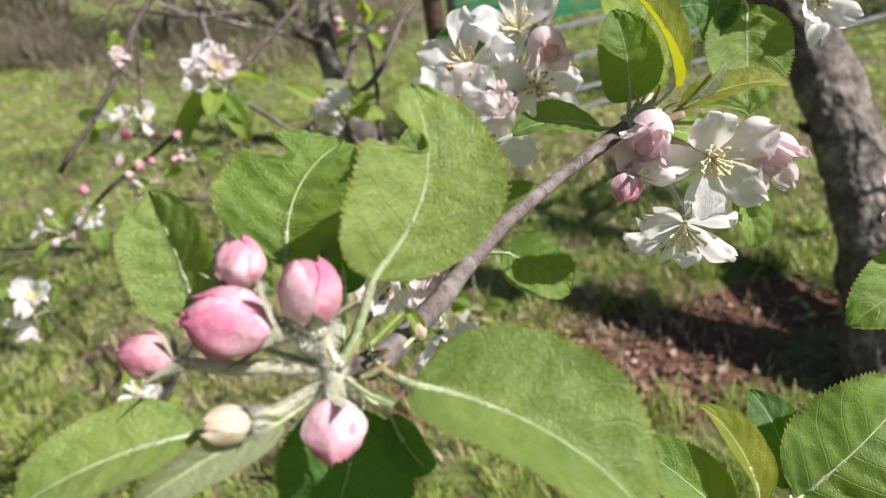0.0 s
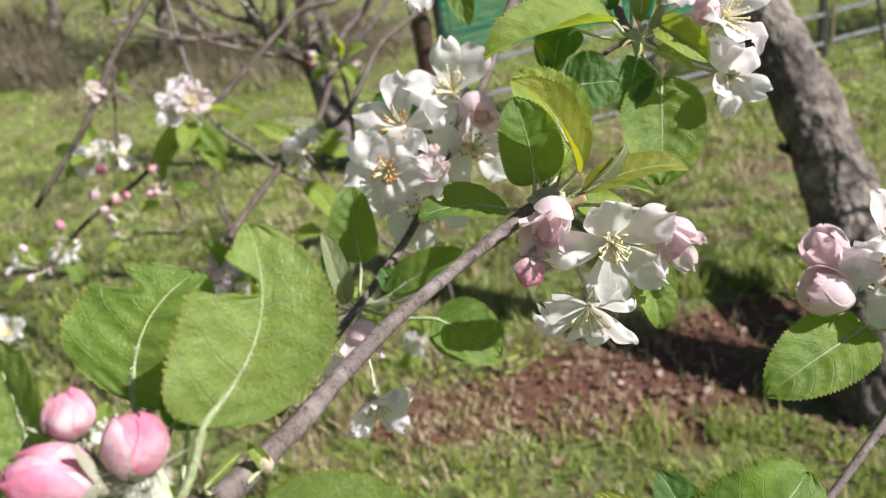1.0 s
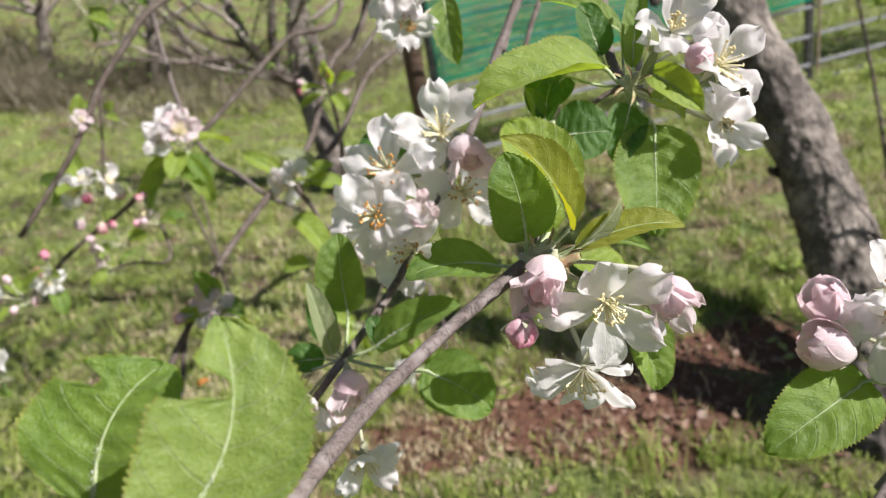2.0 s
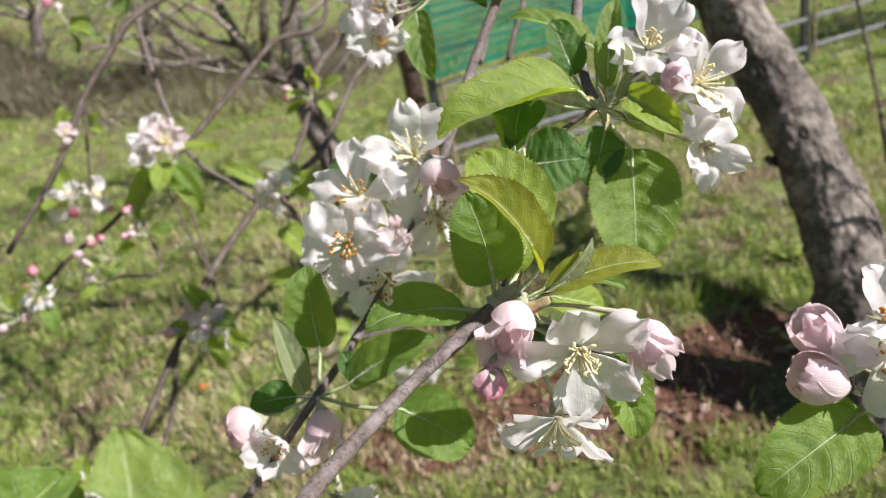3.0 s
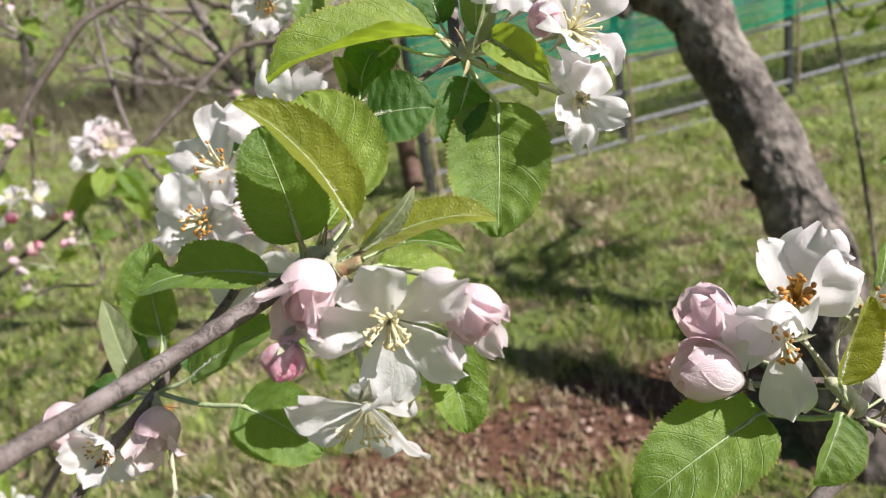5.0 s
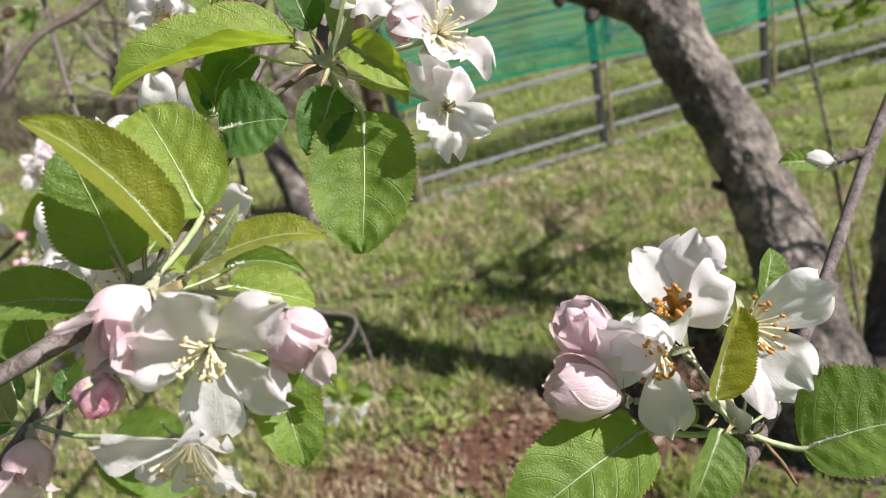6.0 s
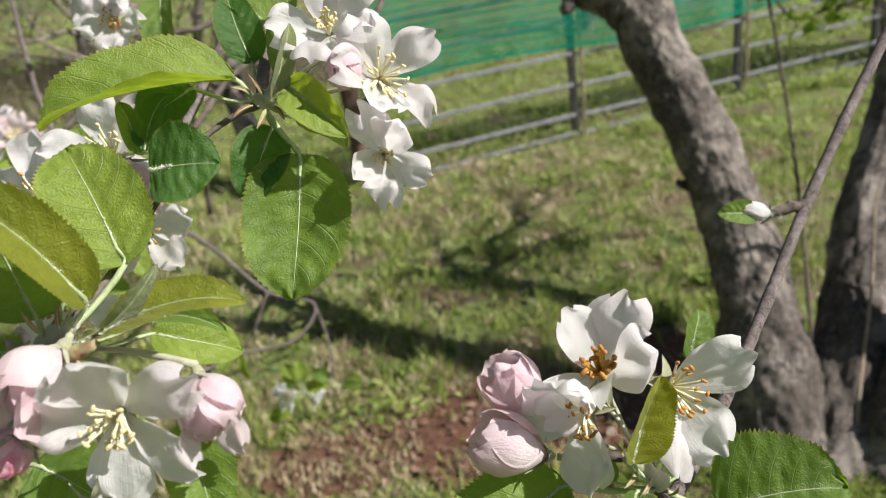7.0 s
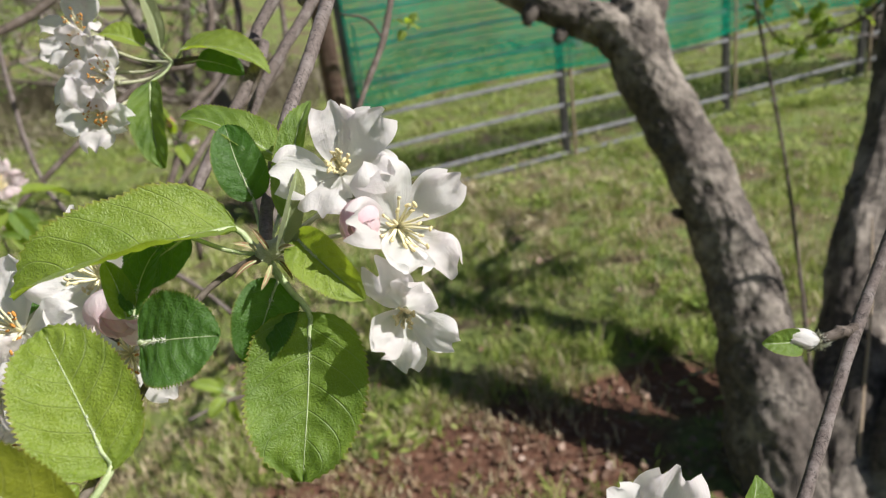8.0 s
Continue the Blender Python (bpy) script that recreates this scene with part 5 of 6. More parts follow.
leaf(main, (0.1431, 0.3748, 1.3975), (0.1376, 0.3672, 1.3952), (0.43, -0.69, 0.58), 0.0023, DRY, None, fold=0.5)
leaf(main, (0.1479, 0.3750, 1.3953), (0.1458, 0.3669, 1.3899), (0.43, -0.69, 0.58), 0.0023, STALK_RED, None, fold=0.5)
leaf(main, (0.1473, 0.3769, 1.4003), (0.1447, 0.3745, 1.4094), (0.43, -0.69, 0.58), 0.0023, DRY, None, fold=0.5)
leaf(main, (0.1511, 0.3775, 1.3996), (0.1577, 0.3744, 1.4019), (0.43, -0.69, 0.58), 0.0023, STALK_RED, None, fold=0.5)
leaf(main, (0.1436, 0.3764, 1.4011), (0.1378, 0.3716, 1.4059), (0.43, -0.69, 0.58), 0.0023, STALK_RED, None, fold=0.5)
leaf(main, (0.1506, 0.3759, 1.3960), (0.1563, 0.3698, 1.3914), (0.43, -0.69, 0.58), 0.0023, DRY, None, fold=0.5)
leaf(main, (0.1351, 0.3835, 1.4070), (0.0695, 0.3502, 1.4045), (0.18, -0.30, 0.94), 0.0427, LEAF_LIGHT, (0.1443, 0.3815, 1.3969), fold=0.45, bend=0.08)
leaf(main, (0.1158, 0.3862, 1.4051), (0.0945, 0.3762, 1.3922), (0.13, -0.75, 0.65), 0.0271, LEAF_DARK, (0.1443, 0.3815, 1.3969), fold=0.2)
leaf(main, (0.1083, 0.3502, 1.3824), (0.1350, 0.3510, 1.3822), (0.22, -0.81, 0.54), 0.0352, LEAF_DARK, (0.1068, 0.3607, 1.3880), fold=0.12)
leaf(main, (0.1462, 0.3822, 1.3867), (0.1355, 0.3655, 1.3623), (0.31, -0.82, 0.48), 0.0253, LEAF_DARK, (0.1443, 0.3815, 1.3969), fold=0.15, label='dark leaf with a small hole')
leaf(main, (0.1572, 0.3758, 1.3757), (0.1527, 0.3440, 1.3280), (0.10, -0.86, 0.49), 0.0489, LEAF, (0.1443, 0.3815, 1.3969), fold=0.08, bend=-0.03, label='broad hanging leaf')
leaf(main, (0.1463, 0.4205, 1.4188), (0.1045, 0.4288, 1.4432), (0.23, -0.36, 0.90), 0.0217, LEAF, (0.1443, 0.3815, 1.3969), fold=0.3)
leaf(main, (0.1337, 0.4086, 1.4099), (0.1265, 0.4164, 1.4385), (0.42, -0.81, 0.41), 0.0225, LEAF_DARK, (0.1443, 0.3815, 1.3969), fold=0.25)
leaf(main, (0.1502, 0.3984, 1.4028), (0.1593, 0.4192, 1.4436), (-0.20, -0.84, 0.51), 0.0160, LEAF, (0.1443, 0.3815, 1.3969), fold=0.35)
leaf(main, (0.1497, 0.3798, 1.3979), (0.1606, 0.3876, 1.4248), (0.69, -0.70, 0.21), 0.0110, LEAF_PALE, (0.1443, 0.3815, 1.3969), fold=0.7)
leaf(main, (0.1568, 0.3809, 1.4023), (0.1801, 0.3663, 1.3833), (-0.28, -0.65, 0.71), 0.0216, LEAF_LIGHT, (0.1443, 0.3815, 1.3969), fold=0.5, bend=0.1)
leaf(main, (0.1553, 0.3879, 1.3878), (0.1743, 0.3870, 1.3751), (0.24, -0.49, 0.84), 0.0162, LEAF_LIGHT, (0.1443, 0.3815, 1.3969), fold=0.2)
leaf(main, (0.0992, 0.3608, 1.3869), (0.0947, 0.3655, 1.4066), (0.51, -0.77, 0.38), 0.0109, LEAF, (0.1068, 0.3607, 1.3880), fold=0.4)
leaf(main, (0.1029, 0.3598, 1.3880), (0.1084, 0.3794, 1.4061), (0.01, -0.81, 0.59), 0.0158, LEAF_DARK, (0.1068, 0.3607, 1.3880), fold=0.3)
blossom(main, (0.1713, 0.4022, 1.4180), (0.18, -0.79, 0.59), 0.0270, (0.1443, 0.3815, 1.3969), spread=50, spin=20, bunch=2)
blossom(main, (0.1903, 0.3912, 1.3992), (0.53, -0.82, 0.22), 0.0278, (0.1443, 0.3815, 1.3969), spread=62, spin=5, bunch=1)
blossom(main, (0.1908, 0.3795, 1.3718), (0.13, -0.97, 0.12), 0.0225, (0.1443, 0.3815, 1.3969), spread=54, spin=30, bunch=2)
half_open(main, (0.1805, 0.3868, 1.4118), (0.1814, 0.3720, 1.4019), 0.0129, (0.1443, 0.3815, 1.3969), flare=2)
side = thing("apple_branch", (-0.0323, 0.3555, 1.2616), "apple branch with shaded white blossoms and dark leaves", "branch", "blossoming apple branches")
tube("stem", [(-0.0826, 0.3136, 1.2130), (-0.0323, 0.3555, 1.2616), (-0.0030, 0.4011, 1.2898), (0.0218, 0.4381, 1.3269), (0.0475, 0.4928, 1.3660), (0.0643, 0.5337, 1.4034), (0.0897, 0.5804, 1.4503), (0.1261, 0.6512, 1.5233), (0.6200, 0.9000, 2.0500)], [0.0022, 0.0024, 0.0026, 0.0028, 0.0030, 0.0032, 0.0034, 0.0040, 0.0070], TWIG, side, "", sides=9, rough=0.15, swell=0.15)
blossom(side, (-0.0038, 0.4359, 1.3516), (-0.12, -0.86, 0.50), 0.0320, (0.0218, 0.4381, 1.3269), spread=72, spin=0, stamens=('cream', 'brown'), bunch=1)
blossom(side, (-0.0137, 0.4194, 1.3284), (-0.01, -0.96, 0.26), 0.0330, (0.0218, 0.4381, 1.3269), spread=75, spin=30, stamens=('cream', 'brown'), bunch=0)
blossom(side, (0.0066, 0.4150, 1.3032), (0.06, -0.99, 0.11), 0.0305, (0.0218, 0.4381, 1.3269), spread=72, spin=50, stamens=('cream', 'brown'), bunch=1)
blossom(side, (0.0301, 0.4558, 1.3668), (0.13, -0.82, 0.56), 0.0331, (0.0218, 0.4381, 1.3269), spread=68, spin=10, stamens=('cream', 'yellow'), bunch=1)
blossom(side, (0.0384, 0.4473, 1.3292), (0.34, -0.88, 0.33), 0.0307, (0.0218, 0.4381, 1.3269), spread=70, spin=60, stamens=('cream', 'brown'), bunch=1)
blossom(side, (0.0173, 0.4186, 1.3290), (0.27, -0.95, 0.16), 0.0151, (0.0218, 0.4381, 1.3269), spread=45, spin=0, bunch=2, mat=PETAL_BLUSH)
half_open(side, (0.0440, 0.4376, 1.3677), (0.0545, 0.4221, 1.3509), 0.0244, (0.0218, 0.4381, 1.3269), flare=10)
leaf(side, (0.0027, 0.4528, 1.3464), (-0.0275, 0.4669, 1.3706), (0.03, -0.75, 0.66), 0.0375, LEAF_DARK, (0.0218, 0.4381, 1.3269), fold=0.2)
leaf(side, (0.0065, 0.4642, 1.3587), (-0.0007, 0.4773, 1.3814), (0.43, -0.75, 0.50), 0.0215, LEAF, (0.0218, 0.4381, 1.3269), fold=0.2)
leaf(side, (-0.0293, 0.3712, 1.2850), (-0.0297, 0.3843, 1.3312), (0.02, -0.87, 0.49), 0.0354, LEAF, (-0.0323, 0.3555, 1.2616), fold=0.2)
leaf(side, (-0.0379, 0.3510, 1.2671), (-0.0440, 0.3573, 1.3132), (0.70, -0.65, 0.30), 0.0190, LEAF_PALE, (-0.0323, 0.3555, 1.2616), fold=0.5)
leaf(side, (-0.0448, 0.3667, 1.2687), (-0.0487, 0.3777, 1.2981), (0.02, -0.87, 0.49), 0.0225, LEAF_DARK, (-0.0323, 0.3555, 1.2616), fold=0.2)
leaf(side, (-0.0479, 0.3617, 1.2582), (-0.0762, 0.3553, 1.2579), (0.14, -0.50, 0.85), 0.0241, LEAF_DARK, (-0.0323, 0.3555, 1.2616), fold=0.2)
leaf(side, (-0.0110, 0.3572, 1.2675), (0.0420, 0.3617, 1.2902), (0.33, -0.47, 0.82), 0.0289, LEAF, (-0.0323, 0.3555, 1.2616), fold=0.25)
leaf(side, (0.0186, 0.3431, 1.2573), (0.0565, 0.3364, 1.2335), (0.37, -0.72, 0.59), 0.0430, LEAF, (-0.0323, 0.3555, 1.2616), fold=0.15)
leaf(side, (-0.0080, 0.3634, 1.2675), (-0.0153, 0.3677, 1.2822), (0.33, -0.72, 0.61), 0.0157, LEAF_DARK, (-0.0323, 0.3555, 1.2616), fold=0.2)
half_open(side, (-0.0645, 0.3459, 1.2554), (-0.0833, 0.3309, 1.2561), 0.0232, (-0.0323, 0.3555, 1.2616), flare=4)
blossom(side, (-0.0557, 0.3387, 1.2440), (0.05, -1.00, 0.02), 0.0214, (-0.0323, 0.3555, 1.2616), spread=60, stamens=('cream', 'brown'), bunch=1)
half_open(side, (-0.0295, 0.3487, 1.2567), (-0.0250, 0.3319, 1.2399), 0.0232, (-0.0323, 0.3555, 1.2616), flare=12)
blossom(side, (-0.0217, 0.3251, 1.2129), (0.33, -0.92, -0.19), 0.0242, (-0.0323, 0.3555, 1.2616), spread=60, bunch=1)
upper = thing("apple_branch", (0.0393, 0.5718, 1.4539), "apple branch with shaded white blossoms and a hanging leaf", "branch", "blossoming apple branches")
tube("stem", [(0.0393, 0.5718, 1.4539), (0.0585, 0.5895, 1.4512), (0.0732, 0.6077, 1.4374)], [0.0020, 0.0022, 0.0026], TWIG_DARK, upper, "", sides=8, swell=0.2)
tube("stem", [(0.0620, 0.5906, 1.3968), (0.0722, 0.6014, 1.4213), (0.0884, 0.6243, 1.4473), (0.1075, 0.6599, 1.4773), (0.1371, 0.7184, 1.5350), (0.6200, 0.8800, 2.0400)], [0.0032, 0.0034, 0.0036, 0.0038, 0.0042, 0.0070], TWIG, upper, "", sides=9, swell=0.12, rough=0.15)
blossom(upper, (-0.0130, 0.5675, 1.4589), (-0.28, -0.84, 0.47), 0.0255, (0.0393, 0.5718, 1.4539), spread=70, stamens=('cream', 'brown'), bunch=1)
blossom(upper, (0.0068, 0.5560, 1.4513), (-0.05, -0.84, 0.55), 0.0235, (0.0393, 0.5718, 1.4539), spread=65, spin=20, stamens=('cream', 'brown'), bunch=1)
blossom(upper, (0.0013, 0.5486, 1.4330), (-0.00, -1.00, 0.09), 0.0250, (0.0393, 0.5718, 1.4539), spread=62, spin=40, stamens=('cream', 'brown'), bunch=0)
blossom(upper, (-0.0119, 0.5747, 1.4768), (-0.04, -0.78, 0.62), 0.0255, (0.0393, 0.5718, 1.4539), spread=66, spin=10, stamens=('cream', 'brown'), bunch=1)
leaf(upper, (0.0276, 0.5615, 1.4452), (0.0346, 0.5344, 1.4003), (-0.06, -0.88, 0.46), 0.0273, LEAF, (0.0393, 0.5718, 1.4539), fold=0.3)
leaf(upper, (0.0448, 0.5749, 1.4601), (0.0964, 0.5695, 1.4423), (0.20, -0.39, 0.90), 0.0268, LEAF_LIGHT, (0.0393, 0.5718, 1.4539), fold=0.3, bend=0.12)
leaf(upper, (0.0514, 0.5783, 1.4527), (0.0777, 0.5777, 1.4421), (0.15, -0.70, 0.70), 0.0193, LEAF_DARK, (0.0393, 0.5718, 1.4539), fold=0.2)
leaf(upper, (0.0255, 0.5689, 1.4652), (-0.0001, 0.5697, 1.4760), (0.16, -0.52, 0.84), 0.0188, LEAF_LIGHT, (0.0393, 0.5718, 1.4539), fold=0.3)
leaf(upper, (0.0347, 0.5691, 1.4625), (0.0256, 0.5808, 1.4961), (0.52, -0.77, 0.36), 0.0126, LEAF_PALE, (0.0393, 0.5718, 1.4539), fold=0.6)
right = thing("apple_branch", (0.2825, 0.3610, 1.2278), "apple branch with white blossoms with orange anthers and pink buds", "branch", "blossoming apple branches")
leaf(right, (0.2729, 0.3306, 1.2572), (0.2688, 0.3272, 1.2669), (0.37, -0.72, 0.59), 0.0021, STALK_RED, None, fold=0.5)
leaf(right, (0.2789, 0.3305, 1.2544), (0.2816, 0.3279, 1.2631), (0.37, -0.72, 0.59), 0.0021, STALK_RED, None, fold=0.5)
leaf(right, (0.2824, 0.3286, 1.2480), (0.2770, 0.3207, 1.2466), (0.37, -0.72, 0.59), 0.0021, STALK_RED, None, fold=0.5)
leaf(right, (0.2881, 0.3270, 1.2414), (0.2914, 0.3238, 1.2484), (0.37, -0.72, 0.59), 0.0021, STALK_RED, None, fold=0.5)
leaf(right, (0.2765, 0.3287, 1.2508), (0.2712, 0.3211, 1.2503), (0.37, -0.72, 0.59), 0.0021, STALK_RED, None, fold=0.5)
tube("spur", [(0.2865, 0.3348, 1.2397), (0.2788, 0.3301, 1.2534), (0.2727, 0.3289, 1.2583)], [0.0032, 0.0032, 0.0020], STALK, right, "woolly spur head", sides=10, rough=0.5, swell=0.3)
tube("stem", [(0.2485, 0.3068, 1.1949), (0.2627, 0.3161, 1.2073), (0.2782, 0.3261, 1.2181), (0.2924, 0.3387, 1.2305), (0.3138, 0.3647, 1.2459), (0.3431, 0.4094, 1.2642), (0.3810, 0.4626, 1.3005), (0.4145, 0.5027, 1.3365), (0.4516, 0.5450, 1.3738), (0.5011, 0.6113, 1.4301), (0.7000, 1.2500, 2.1200)], [0.0036, 0.0034, 0.0032, 0.0034, 0.0028, 0.0027, 0.0028, 0.0027, 0.0028, 0.0032, 0.0060], TWIG, right, "smooth grey-brown bark with pale dots", sides=12, steps=8, rough=0.12, swell=0.12)
tube("spur", [(0.2919, 0.3364, 1.2304), (0.2855, 0.3350, 1.2378), (0.2797, 0.3358, 1.2509), (0.2669, 0.3317, 1.2569)], [0.0026, 0.0028, 0.0024, 0.0014], TWIG_DARK, right, "", sides=9, rough=0.25, swell=0.25)
tube("dry_stub", [(0.2926, 0.3297, 1.2353), (0.2971, 0.3230, 1.2300), (0.3004, 0.3179, 1.2238)], [0.0007, 0.0009, 0.0005], DRY, right, "", sides=5)
blossom(right, (0.2680, 0.3520, 1.2790), (-0.12, -0.60, 0.79), 0.0325, (0.2797, 0.3358, 1.2509), spread=46, spin=-15, stamens=('gold', 'brown'), bunch=2, tuft=1.35)
blossom(right, (0.2599, 0.3399, 1.2730), (-0.34, -0.90, 0.10), 0.0290, (0.2797, 0.3358, 1.2509), spread=64, spin=40, stamens=('cream', 'brown'), bunch=0, missing=(3,))
blossom(right, (0.2930, 0.3527, 1.2723), (0.35, -0.86, 0.37), 0.0318, (0.2855, 0.3350, 1.2378), spread=60, spin=65, stamens=('cream', 'brown'), bunch=1, missing=(0, 4))
half_open(right, (0.2430, 0.3330, 1.2580), (0.2155, 0.3235, 1.2735), 0.0212, (0.2797, 0.3358, 1.2509), flare=6, label='half-open pale pink bud')
half_open(right, (0.2400, 0.3500, 1.2690), (0.2260, 0.3440, 1.2955), 0.0200, (0.2797, 0.3358, 1.2509), flare=4, label='half-open pale pink bud')
leaf(right, (0.2500, 0.3346, 1.2413), (0.1956, 0.3031, 1.2240), (-0.04, -0.66, 0.75), 0.0453, LEAF, (0.2855, 0.3350, 1.2378), fold=0.2, bend=0.08)
leaf(right, (0.2746, 0.3209, 1.2622), (0.2874, 0.3275, 1.2935), (0.49, -0.84, 0.23), 0.0227, LEAF_OLIVE, (0.2855, 0.3350, 1.2378), fold=0.5, bend=-0.05)
leaf(right, (0.2758, 0.3228, 1.2471), (0.2613, 0.3056, 1.2285), (0.51, -0.70, 0.50), 0.0254, LEAF, (0.2855, 0.3350, 1.2378), fold=0.5)
leaf(right, (0.3070, 0.3319, 1.2290), (0.3530, 0.3290, 1.2400), (-0.30, -0.52, 0.80), 0.0502, LEAF, (0.2855, 0.3350, 1.2378), fold=0.4, bend=0.08)
leaf(right, (0.3031, 0.3641, 1.2774), (0.3104, 0.3752, 1.2939), (0.46, -0.80, 0.39), 0.0161, LEAF, (0.2855, 0.3350, 1.2378), fold=0.3)
leaf(right, (0.3093, 0.3476, 1.2462), (0.3184, 0.3506, 1.2501), (0.27, -0.68, 0.68), 0.0088, LEAF, (0.2855, 0.3350, 1.2378), fold=0.3)
leaf(right, (0.2684, 0.3314, 1.2445), (0.2591, 0.3351, 1.2578), (0.37, -0.66, 0.66), 0.0096, LEAF, (0.2855, 0.3350, 1.2378), fold=0.4)
bud(right, (0.3610, 0.4556, 1.3008), (0.3440, 0.4490, 1.3076), 0.0098, (0.3640, 0.4567, 1.3004), PETAL, stalk=0.0016, label='downy white leaf bud breaking')
tube("spur", [(0.3810, 0.4626, 1.3005), (0.3725, 0.4594, 1.3018), (0.3635, 0.4563, 1.3004)], [0.0024, 0.0027, 0.0022], TWIG_DARK, right, "ringed dark spur", sides=9, rough=0.4, swell=0.4)
leaf(right, (0.3521, 0.4512, 1.3032), (0.3341, 0.4446, 1.3078), (0.26, -0.82, 0.52), 0.0152, LEAF, (0.3810, 0.4626, 1.3005), fold=0.4)
leaf(right, (0.1503, 0.2078, 1.2003), (0.1978, 0.2354, 1.2334), (0.51, -0.50, 0.70), 0.0683, LEAF, (0.1390, 0.1805, 1.2210), fold=0.2, bend=0.08)
leaf(right, (0.1493, 0.2175, 1.1973), (0.1364, 0.2366, 1.2340), (0.33, -0.76, 0.56), 0.0282, LEAF_DARK, (0.1390, 0.1805, 1.2210), fold=0.2)
leaf(right, (0.1323, 0.1952, 1.2077), (0.1119, 0.2044, 1.2514), (0.63, -0.54, 0.56), 0.0226, LEAF_OLIVE, (0.1390, 0.1805, 1.2210), fold=0.4)
leaf(right, (0.1197, 0.1901, 1.2035), (0.0821, 0.1969, 1.2396), (0.13, -0.56, 0.82), 0.0307, LEAF, (0.1390, 0.1805, 1.2210), fold=0.2)
tube("spur", [(0.1390, 0.1805, 1.2210), (0.1671, 0.2137, 1.1789), (0.2627, 0.3161, 1.2073)], [0.0016, 0.0018, 0.0022], TWIG, right, "", sides=8)
far_a = thing("apple_branch", (-0.8120, 1.3055, 1.3512), "thin dark apple branch with small white blossom clusters", "branch", "blossoming apple branches")
tube("stem", [(-0.9548, 1.1291, 1.1192), (-0.8550, 1.2230, 1.2484), (-0.8120, 1.3055, 1.3512), (-0.7657, 1.3640, 1.4191), (-0.7193, 1.4192, 1.4787), (-0.6620, 1.5358, 1.5217), (-0.5797, 1.6398, 1.6024), (-0.5089, 1.8806, 1.7584), (-1.0000, 2.0000, 2.2000)], [0.0050, 0.0060, 0.0070, 0.0080, 0.0090, 0.0100], TWIG_DARK, far_a, "", sides=7, swell=0.2)
tube("twig", [(-0.8120, 1.3055, 1.3512), (-0.8239, 1.2564, 1.2886), (-0.8430, 1.2266, 1.2789)], [0.0030, 0.0020], TWIG_DARK, far_a, "", sides=5)
truss(far_a, (-0.8310, 1.2099, 1.1747), 0.0427, 3, 4, 2, 1, (-0.8120, 1.3055, 1.3512))
truss(far_a, (-0.8566, 1.2640, 1.2974), 0.0240, 1, 0, 1, 2, (-0.8120, 1.3055, 1.3512))
truss(far_a, (-0.8084, 1.2879, 1.3047), 0.0195, 0, 0, 3, 3, (-0.8120, 1.3055, 1.3512))
truss(far_a, (-0.9043, 1.1084, 1.0399), 0.0365, 1, 3, 1, 4, None)
truss(far_a, (-0.7433, 1.4769, 1.5544), 0.0398, 1, 3, 3, 5, None)
truss(far_a, (-0.8777, 1.4260, 1.4971), 0.0364, 0, 2, 2, 15, None)
far_b = thing("apple_branch", (-0.5673, 1.1395, 1.0228), "long slanting apple branch with white blossoms and pink buds", "branch", "blossoming apple branches")
tube("stem", [(-0.6686, 0.8013, 0.7753), (-0.6109, 0.9144, 0.8921), (-0.5830, 1.0015, 0.9592), (-0.5673, 1.1395, 1.0228), (-0.5197, 1.2850, 1.0886), (-0.4590, 1.4349, 1.1582), (-0.4392, 1.5999, 1.2881), (-0.3810, 1.8511, 1.4769), (-0.7000, 2.5000, 2.2400)], [0.0050, 0.0060, 0.0060, 0.0070, 0.0070, 0.0080, 0.0090], TWIG_DARK, far_b, "", sides=7, swell=0.2)
tube("twig", [(-0.5903, 0.8594, 0.8251), (-0.5694, 0.9113, 0.8900), (-0.5871, 0.9975, 0.9512)], [0.0040, 0.0040, 0.0050], TWIG_DARK, far_b, "", sides=6)
truss(far_b, (-0.5171, 1.0267, 0.9878), 0.0405, 4, 3, 3, 6, (-0.5673, 1.1395, 1.0228))
truss(far_b, (-0.6411, 1.2418, 1.2377), 0.0501, 4, 0, 4, 7, (-0.5673, 1.1395, 1.0228))
truss(far_b, (-0.6505, 1.2162, 1.1779), 0.0188, 1, 0, 2, 8, (-0.5673, 1.1395, 1.0228))
far_c = thing("apple_branch", (-0.8140, 1.2314, 1.1091), "crooked thin apple branch with pink buds", "branch", "blossoming apple branches")
tube("stem", [(-1.0112, 1.1370, 0.9750), (-0.9103, 1.1906, 1.0571), (-0.8140, 1.2314, 1.1091), (-0.7660, 1.2767, 1.1429), (-0.7097, 1.3375, 1.1837), (-0.6056, 1.4512, 1.2775), (-0.5279, 1.6120, 1.3657), (-0.4209, 1.7828, 1.4640), (-0.7000, 2.5000, 2.2400)], [0.0040, 0.0045, 0.0050, 0.0060, 0.0070], TWIG_DARK, far_c, "", sides=7, swell=0.2)
tube("twig", [(-0.7660, 1.2767, 1.1429), (-0.6676, 1.1487, 1.0440), (-0.7371, 1.1142, 1.0489), (-0.8222, 1.0882, 1.0284)], [0.0035, 0.0030, 0.0020], TWIG_DARK, far_c, "", sides=5)
truss(far_c, (-0.6937, 1.1693, 1.1098), 0.0280, 1, 5, 1, 9, None)
truss(far_c, (-0.7633, 1.1443, 1.0835), 0.0300, 1, 2, 1, 10, None)
truss(far_c, (-0.7626, 1.1064, 1.0427), 0.0214, 1, 0, 1, 11, None)
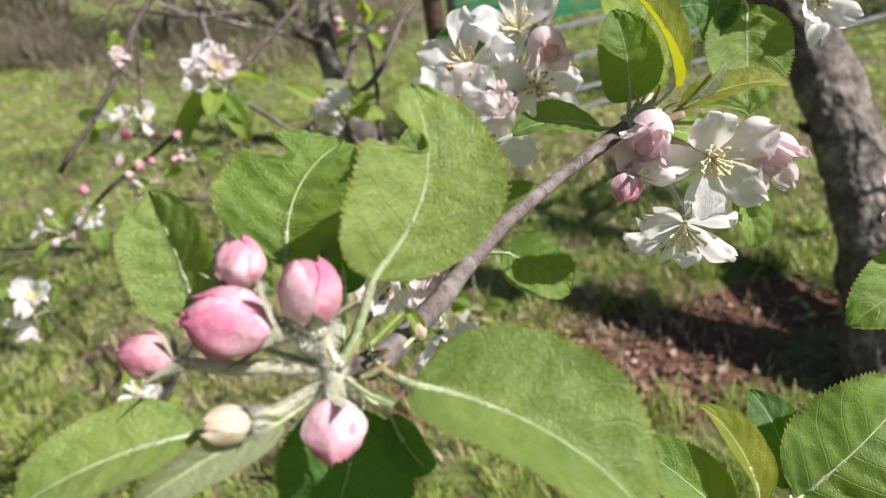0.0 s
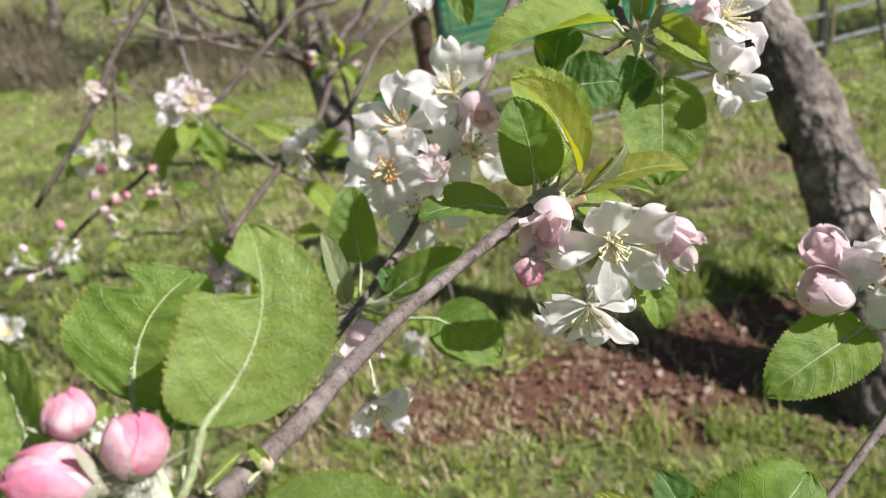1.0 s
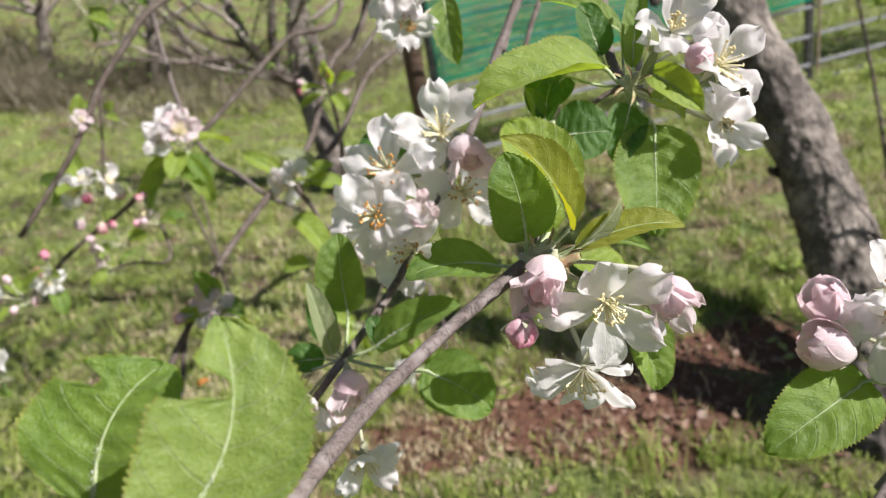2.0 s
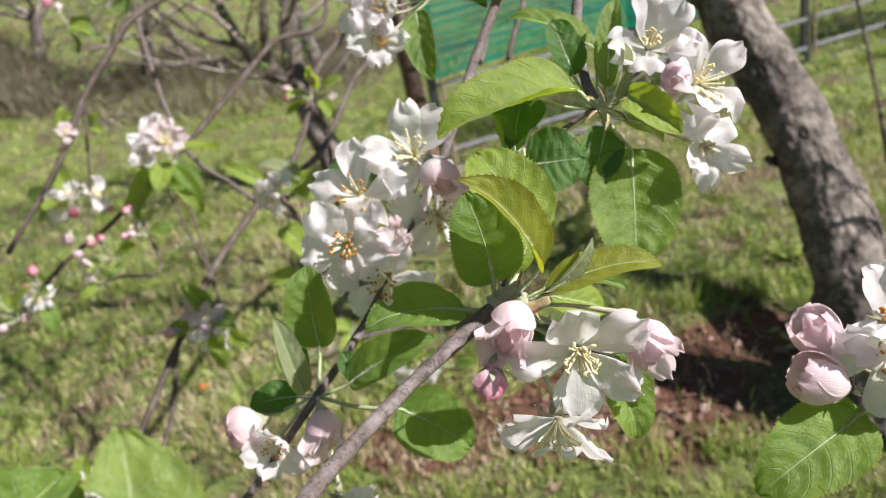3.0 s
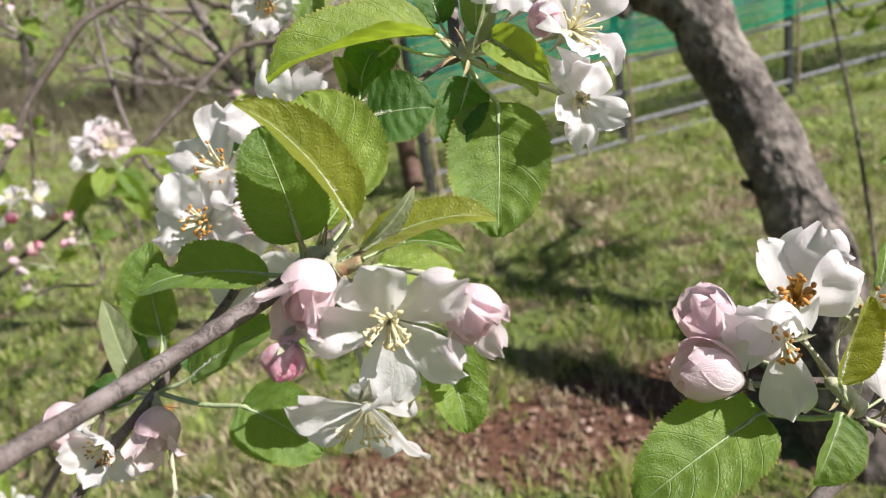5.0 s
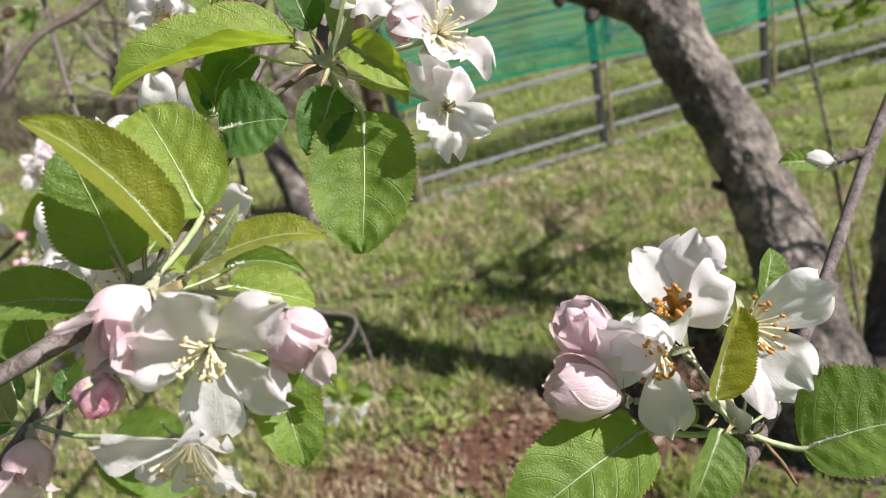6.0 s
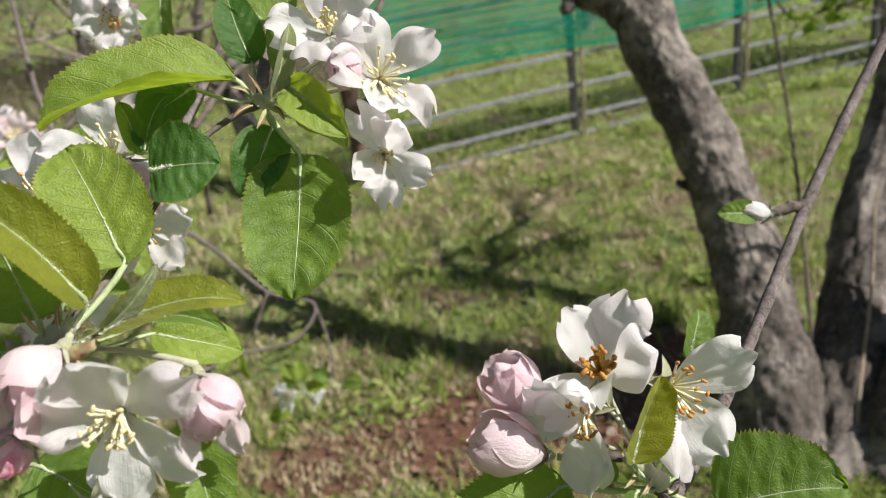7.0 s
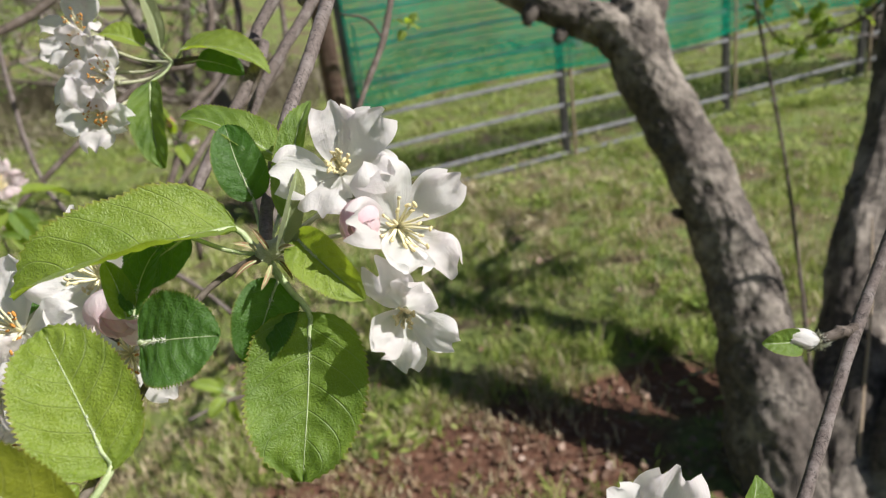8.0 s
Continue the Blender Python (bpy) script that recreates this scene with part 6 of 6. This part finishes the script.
truss(far_c, (-0.9646, 0.9716, 0.9079), 0.0424, 2, 0, 1, 16, None)
truss(far_c, (-0.9195, 1.0389, 1.0290), 0.0307, 1, 2, 1, 17, None)
truss(far_c, (-0.7049, 0.8201, 0.8006), 0.0330, 2, 0, 1, 18, None)
far_d = thing("apple_branch", (-0.2934, 0.9464, 1.2202), "apple spur with white blossoms and yellow-green leaves", "branch", "blossoming apple branches")
tube("stem", [(-0.2625, 0.9217, 1.0860), (-0.2669, 0.9294, 1.1631), (-0.2934, 0.9464, 1.2202), (-0.2680, 1.0670, 1.2346), (-0.2689, 1.3100, 1.2957), (-0.2365, 1.7096, 1.4579), (-0.7000, 2.5000, 2.2400)], [0.0030, 0.0040, 0.0050, 0.0060], TWIG_DARK, far_d, "", sides=7, swell=0.2)
truss(far_d, (-0.2940, 0.9449, 1.2167), 0.0314, 3, 0, 3, 12, (-0.2934, 0.9464, 1.2202))
leaf(far_d, (-0.2613, 0.9548, 1.2246), (-0.3189, 0.9563, 1.2588), (0.24, -0.37, 0.90), 0.0330, LEAF_PALE, (-0.2934, 0.9464, 1.2202))
leaf(far_d, (-0.2943, 0.9143, 1.1705), (-0.2476, 0.8838, 1.1250), (0.51, -0.47, 0.72), 0.0449, LEAF_LIGHT, (-0.2934, 0.9464, 1.2202))
leaf(far_d, (-0.2802, 0.8906, 1.1072), (-0.3174, 0.8796, 1.1022), (0.23, -0.47, 0.85), 0.0330, LEAF_LIGHT, (-0.2934, 0.9464, 1.2202))
far_e = thing("apple_branch", (-0.3370, 1.2919, 1.2860), "apple twig with pink buds and fresh leaves", "branch", "blossoming apple branches")
tube("stem", [(-0.3370, 1.2919, 1.2860), (-0.3419, 1.3117, 1.2003), (-0.3581, 1.3096, 1.0649)], [0.0030, 0.0040, 0.0050], TWIG_DARK, far_e, "", sides=6)
tube("stem", [(-0.3370, 1.2919, 1.2860), (-0.2603, 1.3338, 1.3514), (-0.1969, 1.4403, 1.4486), (-0.1455, 1.6670, 1.5791), (-0.3500, 2.9000, 2.1000)], [0.0030, 0.0040, 0.0050], TWIG, far_e, "", sides=6)
truss(far_e, (-0.3365, 1.2931, 1.2888), 0.0296, 1, 4, 4, 13, (-0.3370, 1.2919, 1.2860))
far_f = thing("apple_branch", (-0.3766, 1.5110, 0.8067), "low twig with a few leaves and one blossom", "branch", "blossoming apple branches")
tube("stem", [(-1.0000, 2.0000, 2.2000), (-0.8426, 1.6261, 1.2861), (-0.6373, 1.4706, 1.0843), (-0.5391, 1.4766, 1.0051), (-0.4656, 1.4912, 0.9302), (-0.3766, 1.5110, 0.8067), (-0.2748, 1.5108, 0.7659), (-0.3208, 1.4591, 0.7075), (-0.4340, 1.4092, 0.7080), (-0.4981, 1.3447, 0.7074)], [0.0060, 0.0050, 0.0050, 0.0040, 0.0040, 0.0030], TWIG, far_f, "", sides=6, swell=0.2)
tube("twig", [(-0.2748, 1.5108, 0.7659), (-0.2532, 1.4851, 0.6915), (-0.2478, 1.4533, 0.6082)], [0.0030, 0.0030, 0.0020], TWIG, far_f, "", sides=5)
truss(far_f, (-0.3019, 1.3942, 0.6172), 0.0389, 2, 0, 2, 14, None)
truss(far_f, (-0.4318, 1.4161, 0.7248), 0.0292, 0, 0, 4, 19, (-0.3766, 1.5110, 0.8067))
truss(far_f, (-0.2407, 1.4493, 0.5952), 0.0364, 0, 0, 2, 20, None)
far_g = thing("apple_branch", (0.0630, 0.9913, 1.3717), "dark bare apple twig with a few opening leaves", "branch", "blossoming apple branches")
tube("stem", [(0.6200, 0.8800, 2.0400), (0.1243, 1.2095, 1.5534), (0.0987, 1.1267, 1.4872), (0.0818, 1.0426, 1.4146), (0.0630, 0.9913, 1.3717), (0.0511, 0.9563, 1.3410)], [0.0060, 0.0050, 0.0040, 0.0035, 0.0030], TWIG_DARK, far_g, "", sides=7, swell=0.25)
tube("twig", [(0.0821, 1.0439, 1.4177), (0.0627, 1.0613, 1.4416), (0.0300, 1.0611, 1.4524)], [0.0020, 0.0018, 0.0010], TWIG_DARK, far_g, "", sides=5)
truss(far_g, (0.1099, 1.0621, 1.4276), 0.0108, 0, 0, 4, 21, None)
far_h = thing("apple_branch", (1.4323, 3.2892, 1.0379), "slender twig with fresh light green leaves", "branch", "blossoming apple branches")
tube("stem", [(1.6000, 2.9000, 1.6000), (1.6544, 3.0836, 1.2692), (1.5930, 3.2230, 1.0914), (1.4323, 3.2892, 1.0379), (1.3244, 3.3219, 1.0197), (1.2531, 3.4233, 1.1677), (1.1992, 3.4784, 1.3296)], [0.0120, 0.0080, 0.0070, 0.0060, 0.0050, 0.0040], TWIG_DARK, far_h, "", sides=6, swell=0.2)
tube("twig", [(1.6670, 3.1973, 0.9989), (1.5236, 3.2500, 1.0449), (1.4323, 3.2892, 1.0379)], [0.0040, 0.0050, 0.0060], TWIG, far_h, "", sides=5)
truss(far_h, (1.2381, 3.3040, 1.1433), 0.0387, 0, 0, 5, 30, None)
truss(far_h, (1.3262, 3.2619, 1.0032), 0.0387, 0, 0, 5, 31, None)
truss(far_h, (1.4034, 3.3049, 1.0888), 0.0387, 0, 0, 5, 32, None)
truss(far_h, (1.4966, 3.3247, 1.1081), 0.0387, 0, 0, 5, 33, None)
truss(far_h, (1.5452, 3.2999, 1.0268), 0.0387, 0, 0, 5, 34, None)
truss(far_h, (1.4262, 3.2658, 0.9790), 0.0387, 0, 0, 5, 35, None)
truss(far_h, (1.2121, 3.3306, 1.2215), 0.0387, 0, 0, 5, 36, None)
truss(far_h, (1.6214, 3.3388, 1.1018), 0.0387, 0, 0, 5, 37, None)

# one fallen leaf in the grass
fallen = thing("fallen_leaf", (-1.512, 2.303, 0.02), "curled orange-brown dead leaf lying in the grass", "leaf")
leaf(fallen, (-1.532, 2.303, 0.03), (-1.482, 2.313, 0.055), (0.2, -0.5, 0.9), 0.035, ORANGE, None, 0.4, 0.15)
